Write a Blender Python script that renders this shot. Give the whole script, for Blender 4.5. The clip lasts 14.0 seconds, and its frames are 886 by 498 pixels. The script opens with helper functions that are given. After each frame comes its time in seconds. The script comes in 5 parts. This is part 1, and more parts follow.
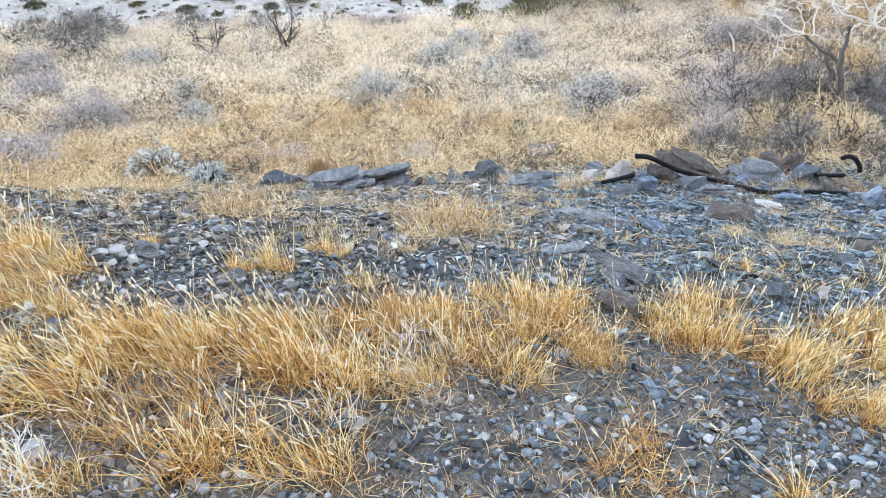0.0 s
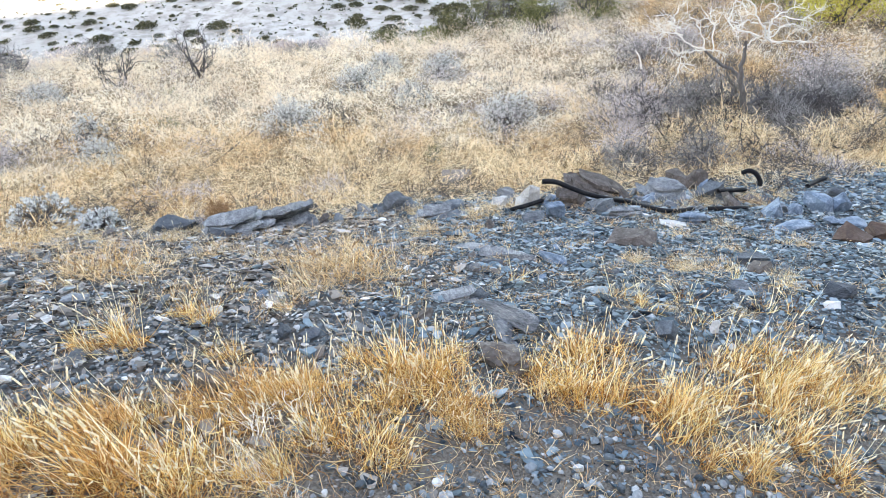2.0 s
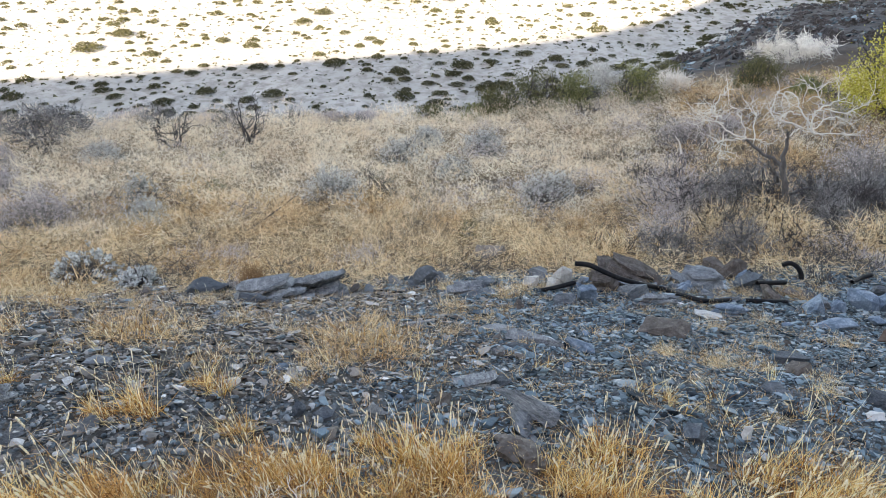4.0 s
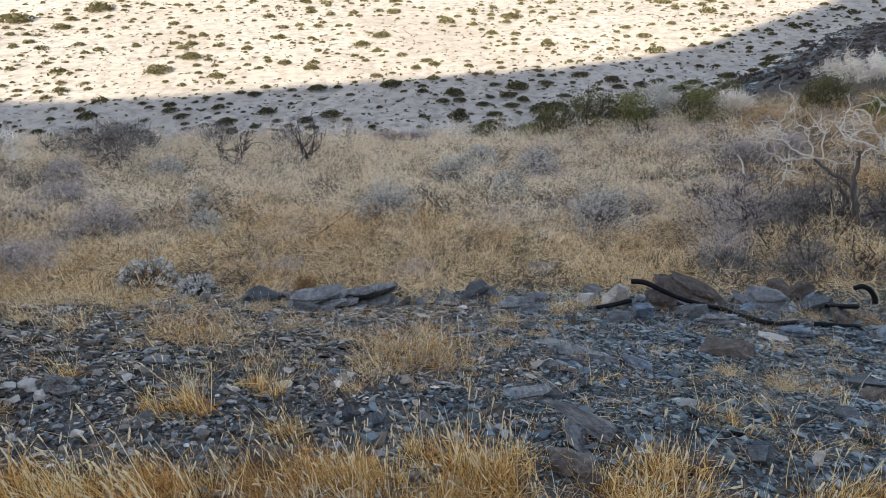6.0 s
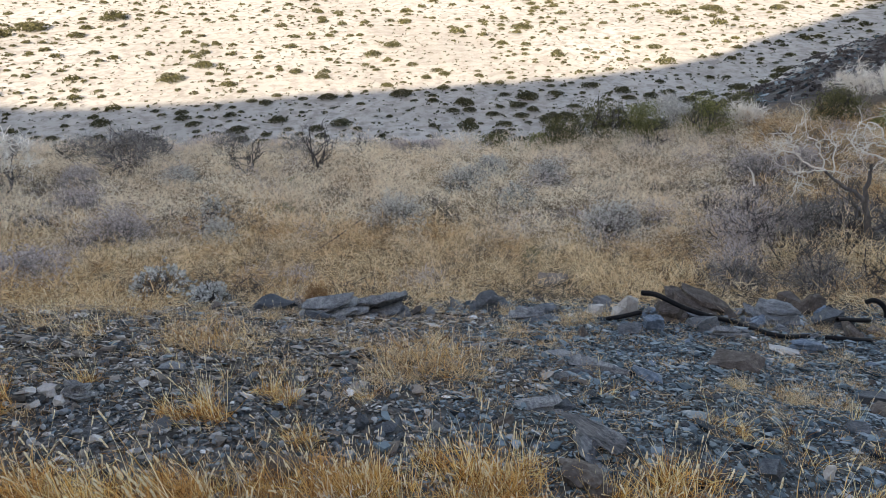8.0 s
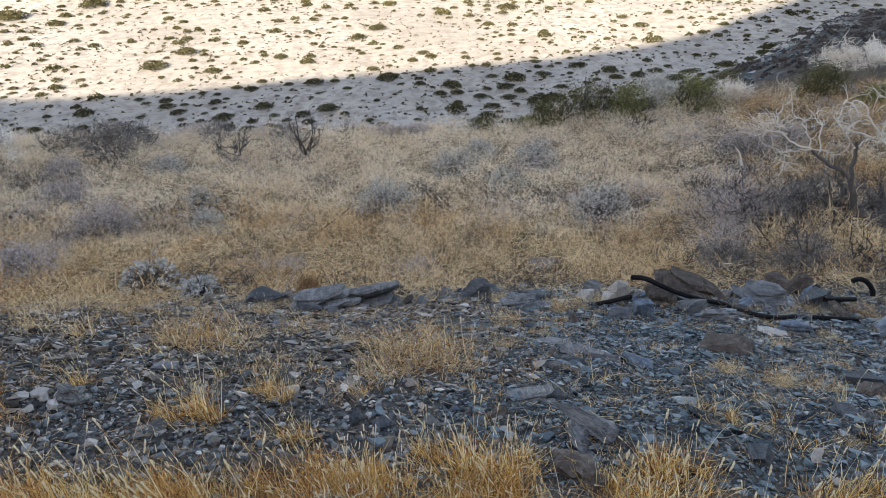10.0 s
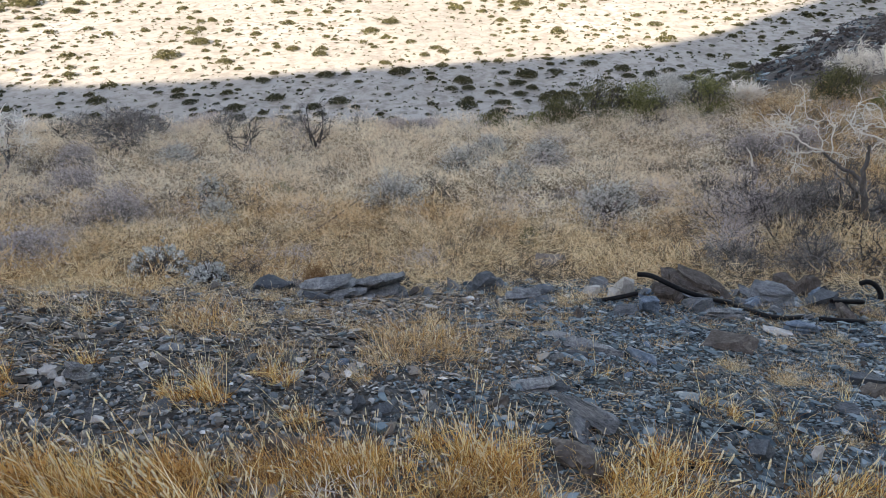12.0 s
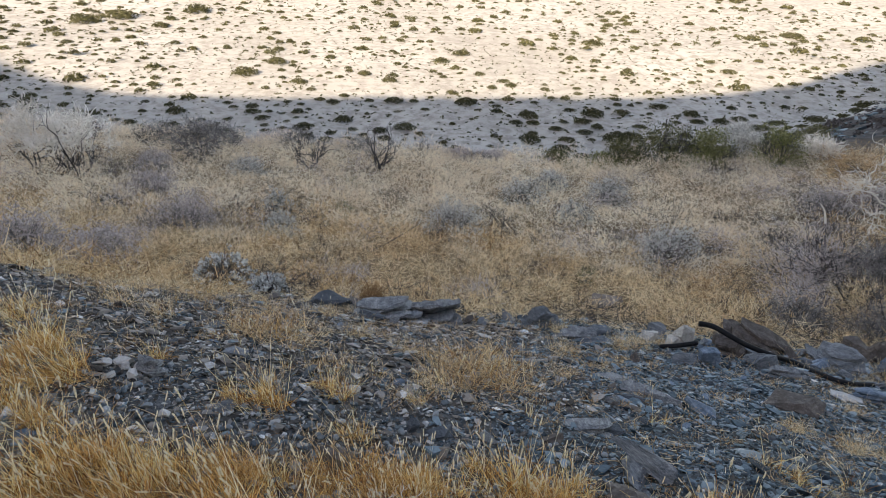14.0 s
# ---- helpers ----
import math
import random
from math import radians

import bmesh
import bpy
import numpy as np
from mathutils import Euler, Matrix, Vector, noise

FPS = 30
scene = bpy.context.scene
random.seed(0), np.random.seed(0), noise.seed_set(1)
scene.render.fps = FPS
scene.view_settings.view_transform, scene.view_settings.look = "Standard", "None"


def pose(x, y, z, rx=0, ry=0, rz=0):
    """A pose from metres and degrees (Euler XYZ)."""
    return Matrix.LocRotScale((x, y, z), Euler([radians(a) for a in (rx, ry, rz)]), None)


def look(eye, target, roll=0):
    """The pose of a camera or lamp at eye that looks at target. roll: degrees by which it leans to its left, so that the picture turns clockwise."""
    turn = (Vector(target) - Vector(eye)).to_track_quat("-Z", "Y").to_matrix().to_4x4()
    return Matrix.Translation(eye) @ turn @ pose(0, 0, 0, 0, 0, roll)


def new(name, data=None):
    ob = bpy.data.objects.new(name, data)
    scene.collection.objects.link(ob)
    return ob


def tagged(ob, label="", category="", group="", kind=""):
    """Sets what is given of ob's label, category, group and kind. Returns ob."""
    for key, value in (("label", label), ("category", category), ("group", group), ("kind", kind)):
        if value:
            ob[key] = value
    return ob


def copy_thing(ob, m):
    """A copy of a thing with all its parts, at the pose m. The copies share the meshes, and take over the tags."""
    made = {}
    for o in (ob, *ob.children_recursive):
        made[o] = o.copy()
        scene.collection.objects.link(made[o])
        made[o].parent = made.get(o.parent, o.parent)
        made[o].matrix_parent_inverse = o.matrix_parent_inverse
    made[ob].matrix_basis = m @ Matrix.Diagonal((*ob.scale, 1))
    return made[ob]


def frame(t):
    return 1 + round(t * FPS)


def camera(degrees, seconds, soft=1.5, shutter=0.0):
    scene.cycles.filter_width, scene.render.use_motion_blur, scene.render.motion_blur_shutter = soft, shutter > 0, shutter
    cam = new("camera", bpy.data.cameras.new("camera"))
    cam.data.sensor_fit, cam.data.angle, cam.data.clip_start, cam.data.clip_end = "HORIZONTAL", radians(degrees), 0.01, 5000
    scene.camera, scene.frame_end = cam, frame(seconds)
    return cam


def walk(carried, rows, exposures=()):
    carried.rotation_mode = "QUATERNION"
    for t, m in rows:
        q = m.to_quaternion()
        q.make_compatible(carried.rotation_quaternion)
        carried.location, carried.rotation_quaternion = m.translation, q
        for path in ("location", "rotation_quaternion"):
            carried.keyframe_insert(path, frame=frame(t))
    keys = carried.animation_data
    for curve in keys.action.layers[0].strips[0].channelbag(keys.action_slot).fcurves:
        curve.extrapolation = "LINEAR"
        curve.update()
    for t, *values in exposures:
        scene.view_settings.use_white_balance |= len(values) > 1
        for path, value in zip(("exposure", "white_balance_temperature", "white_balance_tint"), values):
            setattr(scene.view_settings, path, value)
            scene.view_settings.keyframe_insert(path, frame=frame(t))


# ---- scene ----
cam = camera(68.55, 14.0, soft=0.55)
PATH = [
    (0.0, look((-0.329, -0.265, 1.610), (-0.191, 3.025, -0.662), -1.02)),
    (0.5, look((-0.161, -0.152, 1.616), (0.065, 3.121, -0.673), -0.70)),
    (1.0, look((-0.127, -0.076, 1.591), (0.531, 3.097, -0.754), 1.38)),
    (1.5, look((-0.102, -0.043, 1.637), (0.375, 3.310, -0.491), -0.94)),
    (2.0, look((-0.043, -0.059, 1.620), (0.459, 3.254, -0.565), -1.02)),
    (2.5, look((-0.014, -0.051, 1.613), (0.473, 3.227, -0.628), -0.44)),
    (3.0, look((-0.009, -0.029, 1.628), (0.395, 3.353, -0.470), -0.53)),
    (3.5, look((0.005, -0.020, 1.642), (0.313, 3.428, -0.363), -0.70)),
    (4.0, look((0.010, -0.019, 1.658), (0.322, 3.532, -0.157), 0.31)),
    (4.2, look((-0.009, -0.026, 1.658), (0.250, 3.554, -0.109), 0.04)),
    (6.3, look((0.001, -0.007, 1.591), (-0.013, 3.613, -0.110), -0.55)),
    (6.5, look((0.000, 0.000, 1.600), (0.000, 3.595, -0.153), 0.00)),
    (7.0, look((-0.012, -0.014, 1.597), (-0.058, 3.631, -0.048), 0.25)),
    (9.3, look((-0.023, -0.049, 1.648), (-0.051, 3.562, -0.072), -1.32)),
    (9.5, look((-0.031, -0.046, 1.646), (-0.053, 3.552, -0.102), -1.24)),
    (10.0, look((-0.015, -0.027, 1.661), (-0.011, 3.572, -0.084), -1.46)),
    (10.5, look((-0.020, -0.029, 1.649), (0.180, 3.589, -0.044), 0.60)),
    (11.0, look((-0.016, -0.037, 1.646), (0.093, 3.535, -0.151), -1.66)),
    (11.5, look((-0.017, -0.046, 1.652), (0.043, 3.562, -0.072), -1.32)),
    (12.0, look((-0.009, -0.050, 1.642), (-0.052, 3.538, -0.126), -0.42)),
    (12.5, look((-0.013, -0.050, 1.630), (0.117, 3.497, -0.214), -0.02)),
    (13.0, look((-0.009, -0.057, 1.642), (0.087, 3.536, -0.112), -0.35)),
    (13.5, look((-0.029, -0.053, 1.661), (-0.079, 3.585, 0.001), 2.84)),
    (14.0, look((-0.073, -0.080, 1.643), (-0.439, 3.564, 0.035), 2.43)),
]
# the phone's own metering: bright at first, then darker as the sunlit valley comes in
walk(cam, PATH, [(t, 1.54 + s, 8250, 17 + 2 * min(1.0, max(0.0, t - 4.0))) for t, s in ((0.0, 1.36), (1.0, 1.56), (1.6, 1.58), (2.0, 1.45), (2.5, 1.5), (3.2, 1.36), (3.6, 1.18), (4.1, 0.52), (4.6, 0.15), (6.3, 0.0), (9.3, 0.0), (11.8, 0.05), (12.4, 0.18), (13.2, 0.12), (13.7, -0.04), (14.0, -0.08))])

# ---- light: low sun from behind over the ridge, clear sky ----
SUN_TURN, SUN_UP = radians(196.3), radians(20)
world = bpy.data.worlds.new("sky")
scene.world = world
world.use_nodes = True
sky = world.node_tree.nodes.new("ShaderNodeTexSky")
sky.sky_type, sky.sun_disc, sky.sun_elevation, sky.sun_rotation = "NISHITA", False, SUN_UP, SUN_TURN
world.node_tree.links.new(sky.outputs[0], world.node_tree.nodes["Background"].inputs[0])
world.node_tree.nodes["Background"].inputs[1].default_value = 0.15
sun = new("sun", bpy.data.lights.new("sun", "SUN"))
sun.data.energy, sun.data.angle, sun.data.color = 4.4, radians(0.5), (1.0, 0.955, 0.865)
sun_way = Vector((math.sin(SUN_TURN) * math.cos(SUN_UP), math.cos(SUN_TURN) * math.cos(SUN_UP), math.sin(SUN_UP)))
sun.matrix_world = look(sun_way * 200, (0, 0, 0))

# ---- materials ----
def ramp(nodes, stops):
    node = nodes.new("ShaderNodeValToRGB")
    el = node.color_ramp.elements
    while len(el) < len(stops):
        el.new(0.5)
    for e, (p, c) in zip(el, stops):
        e.position, e.color = p, (*c, 1)
    return node


def noise_node(tree, scale, detail=4.0, rough=0.6, coords=None, stretch=None):
    n = tree.nodes.new("ShaderNodeTexNoise")
    n.inputs["Scale"].default_value, n.inputs["Detail"].default_value, n.inputs["Roughness"].default_value = scale, detail, rough
    if coords is not None:
        if stretch:
            m = tree.nodes.new("ShaderNodeMapping")
            m.inputs["Scale"].default_value = stretch
            tree.links.new(coords, m.inputs[0])
            coords = m.outputs[0]
        tree.links.new(coords, n.inputs["Vector"])
    return n


def mixed(tree, factor, a, b, how="MIX"):
    m = tree.nodes.new("ShaderNodeMix")
    m.data_type, m.blend_type = "RGBA", how
    for socket, value in ((m.inputs[0], factor), (m.inputs[6], a), (m.inputs[7], b)):
        if isinstance(value, bpy.types.NodeSocket):
            tree.links.new(value, socket)
        elif isinstance(value, (int, float)):
            socket.default_value = value
        else:
            socket.default_value = (*value, 1)
    return m.outputs[2]


def material(name, stops, scale=6.0, fine=40.0, rough=0.85, bump=0.4, depth=0.01, vary=0.0, islands=False, stretch=None, through_light=0.0, patch=None):
    """A surface with two scales of grain; vary shifts its brightness from piece to piece."""
    mat = bpy.data.materials.new(name)
    mat.use_nodes = True
    t = mat.node_tree
    bsdf = t.nodes["Principled BSDF"]
    co = t.nodes.new("ShaderNodeTexCoord").outputs["Object"]
    coarse, grain = noise_node(t, scale, 5, 0.6, co, stretch), noise_node(t, fine, 4, 0.65, co, stretch)
    both = t.nodes.new("ShaderNodeMath")
    both.operation = "MULTIPLY_ADD"
    both.inputs[1].default_value = 0.45
    t.links.new(grain.outputs[0], both.inputs[0])
    half = t.nodes.new("ShaderNodeMath")
    half.operation = "MULTIPLY"
    half.inputs[1].default_value = 0.55
    t.links.new(coarse.outputs[0], half.inputs[0])
    t.links.new(half.outputs[0], both.inputs[2])
    shade = both.outputs[0]
    if vary:
        pick = t.nodes.new("ShaderNodeNewGeometry").outputs["Random Per Island"] if islands else t.nodes.new("ShaderNodeObjectInfo").outputs["Random"]
        shift = t.nodes.new("ShaderNodeMapRange")
        shift.inputs["To Min"].default_value, shift.inputs["To Max"].default_value = -vary, vary
        t.links.new(pick, shift.inputs["Value"])
        add = t.nodes.new("ShaderNodeMath")
        t.links.new(shade, add.inputs[0])
        t.links.new(shift.outputs[0], add.inputs[1])
        shade = add.outputs[0]
    r = ramp(t.nodes, stops)
    t.links.new(shade, r.inputs[0])
    colour = r.outputs[0]
    if patch:
        # patches multiplied by another colour, of their own size
        spots = ramp(t.nodes, ((0.46, (0, 0, 0)), (0.64, (patch[2],) * 3)))
        t.links.new(noise_node(t, patch[0], 3, 0.5, co).outputs[0], spots.inputs[0])
        colour = mixed(t, spots.outputs[0], colour, patch[1], "MULTIPLY")
    t.links.new(colour, bsdf.inputs["Base Color"])
    bsdf.inputs["Roughness"].default_value = rough
    bsdf.inputs["Specular IOR Level"].default_value = 0.12
    if bump:
        b = t.nodes.new("ShaderNodeBump")
        b.inputs["Strength"].default_value, b.inputs["Distance"].default_value = bump, depth
        t.links.new(both.outputs[0], b.inputs["Height"])
        t.links.new(b.outputs[0], bsdf.inputs["Normal"])
    if through_light:
        thin = t.nodes.new("ShaderNodeBsdfTranslucent")
        t.links.new(colour, thin.inputs[0])
        mix = t.nodes.new("ShaderNodeMixShader")
        mix.inputs[0].default_value = through_light
        t.links.new(bsdf.outputs[0], mix.inputs[1])
        t.links.new(thin.outputs[0], mix.inputs[2])
        t.links.new(mix.outputs[0], t.nodes["Material Output"].inputs[0])
    return mat


def ground_material():
    """Slate dirt on the bank, straw litter on the slope, pale sand on the valley floor."""
    mat = bpy.data.materials.new("ground")
    mat.use_nodes = True
    t = mat.node_tree
    bsdf = t.nodes["Principled BSDF"]
    pos = t.nodes.new("ShaderNodeNewGeometry").outputs["Position"]
    xyz = t.nodes.new("ShaderNodeSeparateXYZ")
    t.links.new(pos, xyz.inputs[0])

    def grains(scale, detail, stops, stretch=None):
        n = noise_node(t, scale, detail, 0.65, pos, stretch)
        r = ramp(t.nodes, stops)
        t.links.new(n.outputs[0], r.inputs[0])
        return r.outputs[0]

    def zone(value, low, high, wobble, scale):
        n = noise_node(t, scale, 4, 0.6, pos)
        m = t.nodes.new("ShaderNodeMath")
        m.operation = "MULTIPLY_ADD"
        m.inputs[1].default_value = wobble
        t.links.new(n.outputs[0], m.inputs[0])
        t.links.new(value, m.inputs[2])
        r = t.nodes.new("ShaderNodeMapRange")
        r.inputs["From Min"].default_value, r.inputs["From Max"].default_value = low + wobble / 2, high + wobble / 2
        t.links.new(m.outputs[0], r.inputs["Value"])
        return r.outputs[0]

    # slate dirt, darkened so the gaps between stones look like shaded crevices
    slate = mixed(t, grains(90, 3, ((0.35, (0, 0, 0)), (0.7, (1, 1, 1)))),
                  grains(3, 6, ((0.3, (0.03, 0.026, 0.022)), (0.5, (0.075, 0.063, 0.05)), (0.75, (0.15, 0.12, 0.086)))), (0.11, 0.104, 0.096))
    # small chips, each of its own shade
    chips = t.nodes.new("ShaderNodeTexVoronoi")
    chips.inputs["Scale"].default_value = 62
    t.links.new(pos, chips.inputs["Vector"])
    tone = ramp(t.nodes, ((0.0, (0.018, 0.021, 0.026)), (0.45, (0.05, 0.062, 0.07)), (0.75, (0.14, 0.166, 0.18)), (0.97, (0.27, 0.275, 0.27))))
    bw = t.nodes.new("ShaderNodeRGBToBW")
    t.links.new(chips.outputs["Color"], bw.inputs[0])
    t.links.new(bw.outputs[0], tone.inputs[0])
    slate = mixed(t, grains(7, 4, ((0.4, (0.15, 0.15, 0.15)), (0.6, (0.9, 0.9, 0.9)))), slate, tone.outputs[0])
    soil = mixed(t, grains(120, 4, ((0.4, (0, 0, 0)), (0.62, (1, 1, 1)))),
                 grains(5, 5, ((0.3, (0.055, 0.045, 0.036)), (0.5, (0.10, 0.084, 0.069)), (0.72, (0.17, 0.145, 0.12)))), (0.20, 0.176, 0.15))
    slate = mixed(t, zone(xyz.outputs[1], 1.75, 1.3, 0.5, 3.0), slate, soil)
    straw = mixed(t, grains(60, 4, ((0.35, (0, 0, 0)), (0.65, (1, 1, 1)))),
                  grains(1.1, 5, ((0.3, (0.06, 0.042, 0.028)), (0.5, (0.16, 0.115, 0.075)), (0.72, (0.32, 0.235, 0.15)))), (0.24, 0.18, 0.115))
    sand = mixed(t, grains(0.9, 8, ((0.45, (0, 0, 0)), (0.62, (1, 1, 1)))),
                 grains(0.06, 6, ((0.3, (0.335, 0.33, 0.30)), (0.5, (0.40, 0.395, 0.362)), (0.7, (0.47, 0.465, 0.43)))), (0.28, 0.268, 0.24))
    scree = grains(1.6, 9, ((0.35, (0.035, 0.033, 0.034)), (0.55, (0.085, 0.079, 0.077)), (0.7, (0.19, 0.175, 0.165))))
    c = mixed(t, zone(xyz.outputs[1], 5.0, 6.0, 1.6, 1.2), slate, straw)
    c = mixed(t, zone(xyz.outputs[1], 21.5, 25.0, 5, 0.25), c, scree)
    # the slopes and ridge stay stony, the flat floor is sand
    up = t.nodes.new("ShaderNodeSeparateXYZ")
    t.links.new(t.nodes.new("ShaderNodeNewGeometry").outputs["True Normal"], up.inputs[0])
    side = t.nodes.new("ShaderNodeMath")
    side.operation = "MULTIPLY_ADD"
    side.inputs[1].default_value = -0.62
    t.links.new(xyz.outputs[1], side.inputs[0])
    t.links.new(xyz.outputs[0], side.inputs[2])
    low = zone(xyz.outputs[1], 48, 54, 6, 0.15)
    open_floor = zone(side.outputs[0], 0.5, -3.5, 5, 0.12)
    both = t.nodes.new("ShaderNodeMath")
    both.operation = "MULTIPLY"
    both.use_clamp = True
    far = zone(xyz.outputs[1], 78, 86, 6, 0.15)
    keep = t.nodes.new("ShaderNodeMath")
    keep.operation = "MAXIMUM"
    t.links.new(open_floor, keep.inputs[0])
    t.links.new(far, keep.inputs[1])
    t.links.new(low, both.inputs[0])
    t.links.new(keep.outputs[0], both.inputs[1])
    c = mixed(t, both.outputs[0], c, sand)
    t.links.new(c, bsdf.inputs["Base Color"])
    bsdf.inputs["Roughness"].default_value = 0.95
    bsdf.inputs["Specular IOR Level"].default_value = 0.06
    n = noise_node(t, 55, 6, 0.7, pos)
    b = t.nodes.new("ShaderNodeBump")
    b.inputs["Strength"].default_value, b.inputs["Distance"].default_value = 0.6, 0.012
    t.links.new(n.outputs[0], b.inputs["Height"])
    t.links.new(b.outputs[0], bsdf.inputs["Normal"])
    return mat


M_GROUND = ground_material()
M_SLATE = material("slate", ((0.25, (0.036, 0.043, 0.052)), (0.5, (0.112, 0.127, 0.142)), (0.75, (0.285, 0.305, 0.317))), 13, 75, 0.7, 1.0, 0.02, 0.14, stretch=(1, 1, 4))
M_LIGHT_SLATE = material("light_slate", ((0.3, (0.05, 0.054, 0.06)), (0.46, (0.18, 0.19, 0.2)), (0.6, (0.33, 0.34, 0.34)), (0.72, (0.52, 0.52, 0.505))), 9, 46, 0.68, 1.0, 0.03, 0.05, stretch=(2.2, 0.5, 4))
M_GRAVEL = material("gravel", ((0.04, (0.012, 0.017, 0.024)), (0.30, (0.08, 0.119, 0.144)), (0.66, (0.182, 0.249, 0.284)), (0.95, (0.29, 0.35, 0.38)), (1.0, (0.60, 0.62, 0.62))),
                    8, 70, 0.72, 0.4, 0.003, 0.45, islands=True, patch=(1.3, (1.0, 0.88, 0.76), 0.6))
M_TAN_GRAVEL = material("tan_gravel", ((0.04, (0.022, 0.018, 0.015)), (0.30, (0.13, 0.11, 0.094)), (0.62, (0.27, 0.238, 0.206)), (0.90, (0.43, 0.40, 0.365)), (1.0, (0.78, 0.765, 0.74))),
                        8, 70, 0.75, 0.4, 0.003, 0.45, islands=True, patch=(1.3, (0.84, 0.92, 1.0), 0.7))
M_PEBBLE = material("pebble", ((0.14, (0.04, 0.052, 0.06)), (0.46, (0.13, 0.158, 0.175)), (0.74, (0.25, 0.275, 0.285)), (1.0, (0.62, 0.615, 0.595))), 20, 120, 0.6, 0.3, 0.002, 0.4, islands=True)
M_BROWN_ROCK = material("brown_rock", ((0.28, (0.036, 0.03, 0.028)), (0.5, (0.108, 0.091, 0.08)), (0.72, (0.24, 0.212, 0.19))), 14, 70, 0.78, 1.0, 0.006, 0.06)
M_TAN_ROCK = material("tan_rock", ((0.26, (0.13, 0.11, 0.095)), (0.5, (0.31, 0.27, 0.235)), (0.74, (0.50, 0.455, 0.41))), 10, 60, 0.8, 0.8, 0.01, 0.06)
M_RUST_ROCK = material("rust_rock", ((0.25, (0.04, 0.026, 0.021)), (0.5, (0.092, 0.06, 0.046)), (0.75, (0.165, 0.125, 0.103))), 6, 60, 0.8, 0.5, 0.006, 0.05)
M_WHITE_ROCK = material("white_rock", ((0.25, (0.28, 0.27, 0.25)), (0.5, (0.50, 0.49, 0.465)), (0.75, (0.68, 0.67, 0.645))), 9, 70, 0.6, 0.4, 0.004, 0.08)
M_PALE_ROCK = material("pale_blue_rock", ((0.28, (0.045, 0.065, 0.09)), (0.5, (0.14, 0.19, 0.245)), (0.72, (0.34, 0.40, 0.45))), 14, 70, 0.65, 0.9, 0.005, 0.06)
M_GOLD = material("gold_straw", ((0.08, (0.11, 0.04, 0.012)), (0.30, (0.62, 0.26, 0.06)), (0.50, (0.98, 0.61, 0.18)), (0.78, (0.99, 0.86, 0.49))), 7, 60, 0.6, 0, vary=0.5, islands=True, through_light=0.42)
M_STALK = material("dry_stalk", ((0.12, (0.74, 0.44, 0.16)), (0.42, (0.97, 0.74, 0.36)), (0.75, (0.99, 0.91, 0.68))), 9, 80, 0.65, 0, vary=0.35, islands=True, through_light=0.42)
M_HEAD = material("seed_head", ((0.2, (0.72, 0.56, 0.33)), (0.5, (0.94, 0.84, 0.62)), (0.8, (0.97, 0.93, 0.80))), 30, 200, 0.7, 0, vary=0.25, islands=True, through_light=0.4)
M_STRAW = material("straw", ((0.13, (0.10, 0.058, 0.028)), (0.32, (0.72, 0.495, 0.28)), (0.66, (0.98, 0.81, 0.56))), 0.8, 9, 0.65, 0, vary=0.42, islands=True, through_light=0.48, patch=(0.75, (0.76, 0.59, 0.44), 0.4))
# straw for the far slope: haze and missing skylight put into a paler colour
M_HAZY_STRAW = material("hazy_straw", ((0.06, (0.26, 0.17, 0.105)), (0.28, (0.86, 0.69, 0.495)), (0.60, (0.985, 0.885, 0.725))), 0.8, 9, 0.65, 0, vary=0.4, islands=True, through_light=0.52, patch=(0.6, (0.82, 0.68, 0.55), 0.4))
M_TAN = material("tan_stems", ((0.08, (0.11, 0.05, 0.022)), (0.36, (0.53, 0.31, 0.15)), (0.72, (0.90, 0.67, 0.40))), 1.5, 12, 0.7, 0, vary=0.4, islands=True, through_light=0.3)
M_BLEACHED = material("bleached_wood", ((0.22, (0.62, 0.56, 0.48)), (0.45, (0.85, 0.81, 0.74)), (0.7, (0.92, 0.90, 0.85))), 14, 90, 0.7, 0.4, 0.004, 0.1)
M_BARK = material("grey_bark", ((0.25, (0.03, 0.027, 0.027)), (0.5, (0.088, 0.081, 0.08)), (0.75, (0.22, 0.205, 0.2))), 10, 70, 0.85, 0.5, 0.006, 0.08)
M_TRUNK = material("weathered_trunk", ((0.25, (0.06, 0.056, 0.056)), (0.5, (0.15, 0.142, 0.14)), (0.75, (0.31, 0.294, 0.287))), 12, 60, 0.85, 0.7, 0.008, stretch=(1, 1, 0.25))
M_TWIG = material("grey_twigs", ((0.2, (0.07, 0.063, 0.065)), (0.5, (0.215, 0.207, 0.2)), (0.8, (0.46, 0.443, 0.425))), 8, 60, 0.8, 0, vary=0.25, islands=True)
M_SAGE = material("grey_sage", ((0.15, (0.20, 0.20, 0.19)), (0.45, (0.585, 0.58, 0.545)), (0.8, (0.80, 0.795, 0.745))), 6, 50, 0.8, 0, vary=0.25, islands=True, through_light=0.2)
M_LILAC = material("lilac_twigs", ((0.15, (0.24, 0.205, 0.205)), (0.45, (0.54, 0.48, 0.47)), (0.8, (0.74, 0.68, 0.65))), 6, 50, 0.8, 0, vary=0.25, islands=True, through_light=0.2)
M_WHITELEAF = material("white_leaf", ((0.2, (0.13, 0.145, 0.135)), (0.42, (0.50, 0.52, 0.505)), (0.72, (0.86, 0.865, 0.85))), 9, 60, 0.75, 0, vary=0.25, islands=True, through_light=0.15)
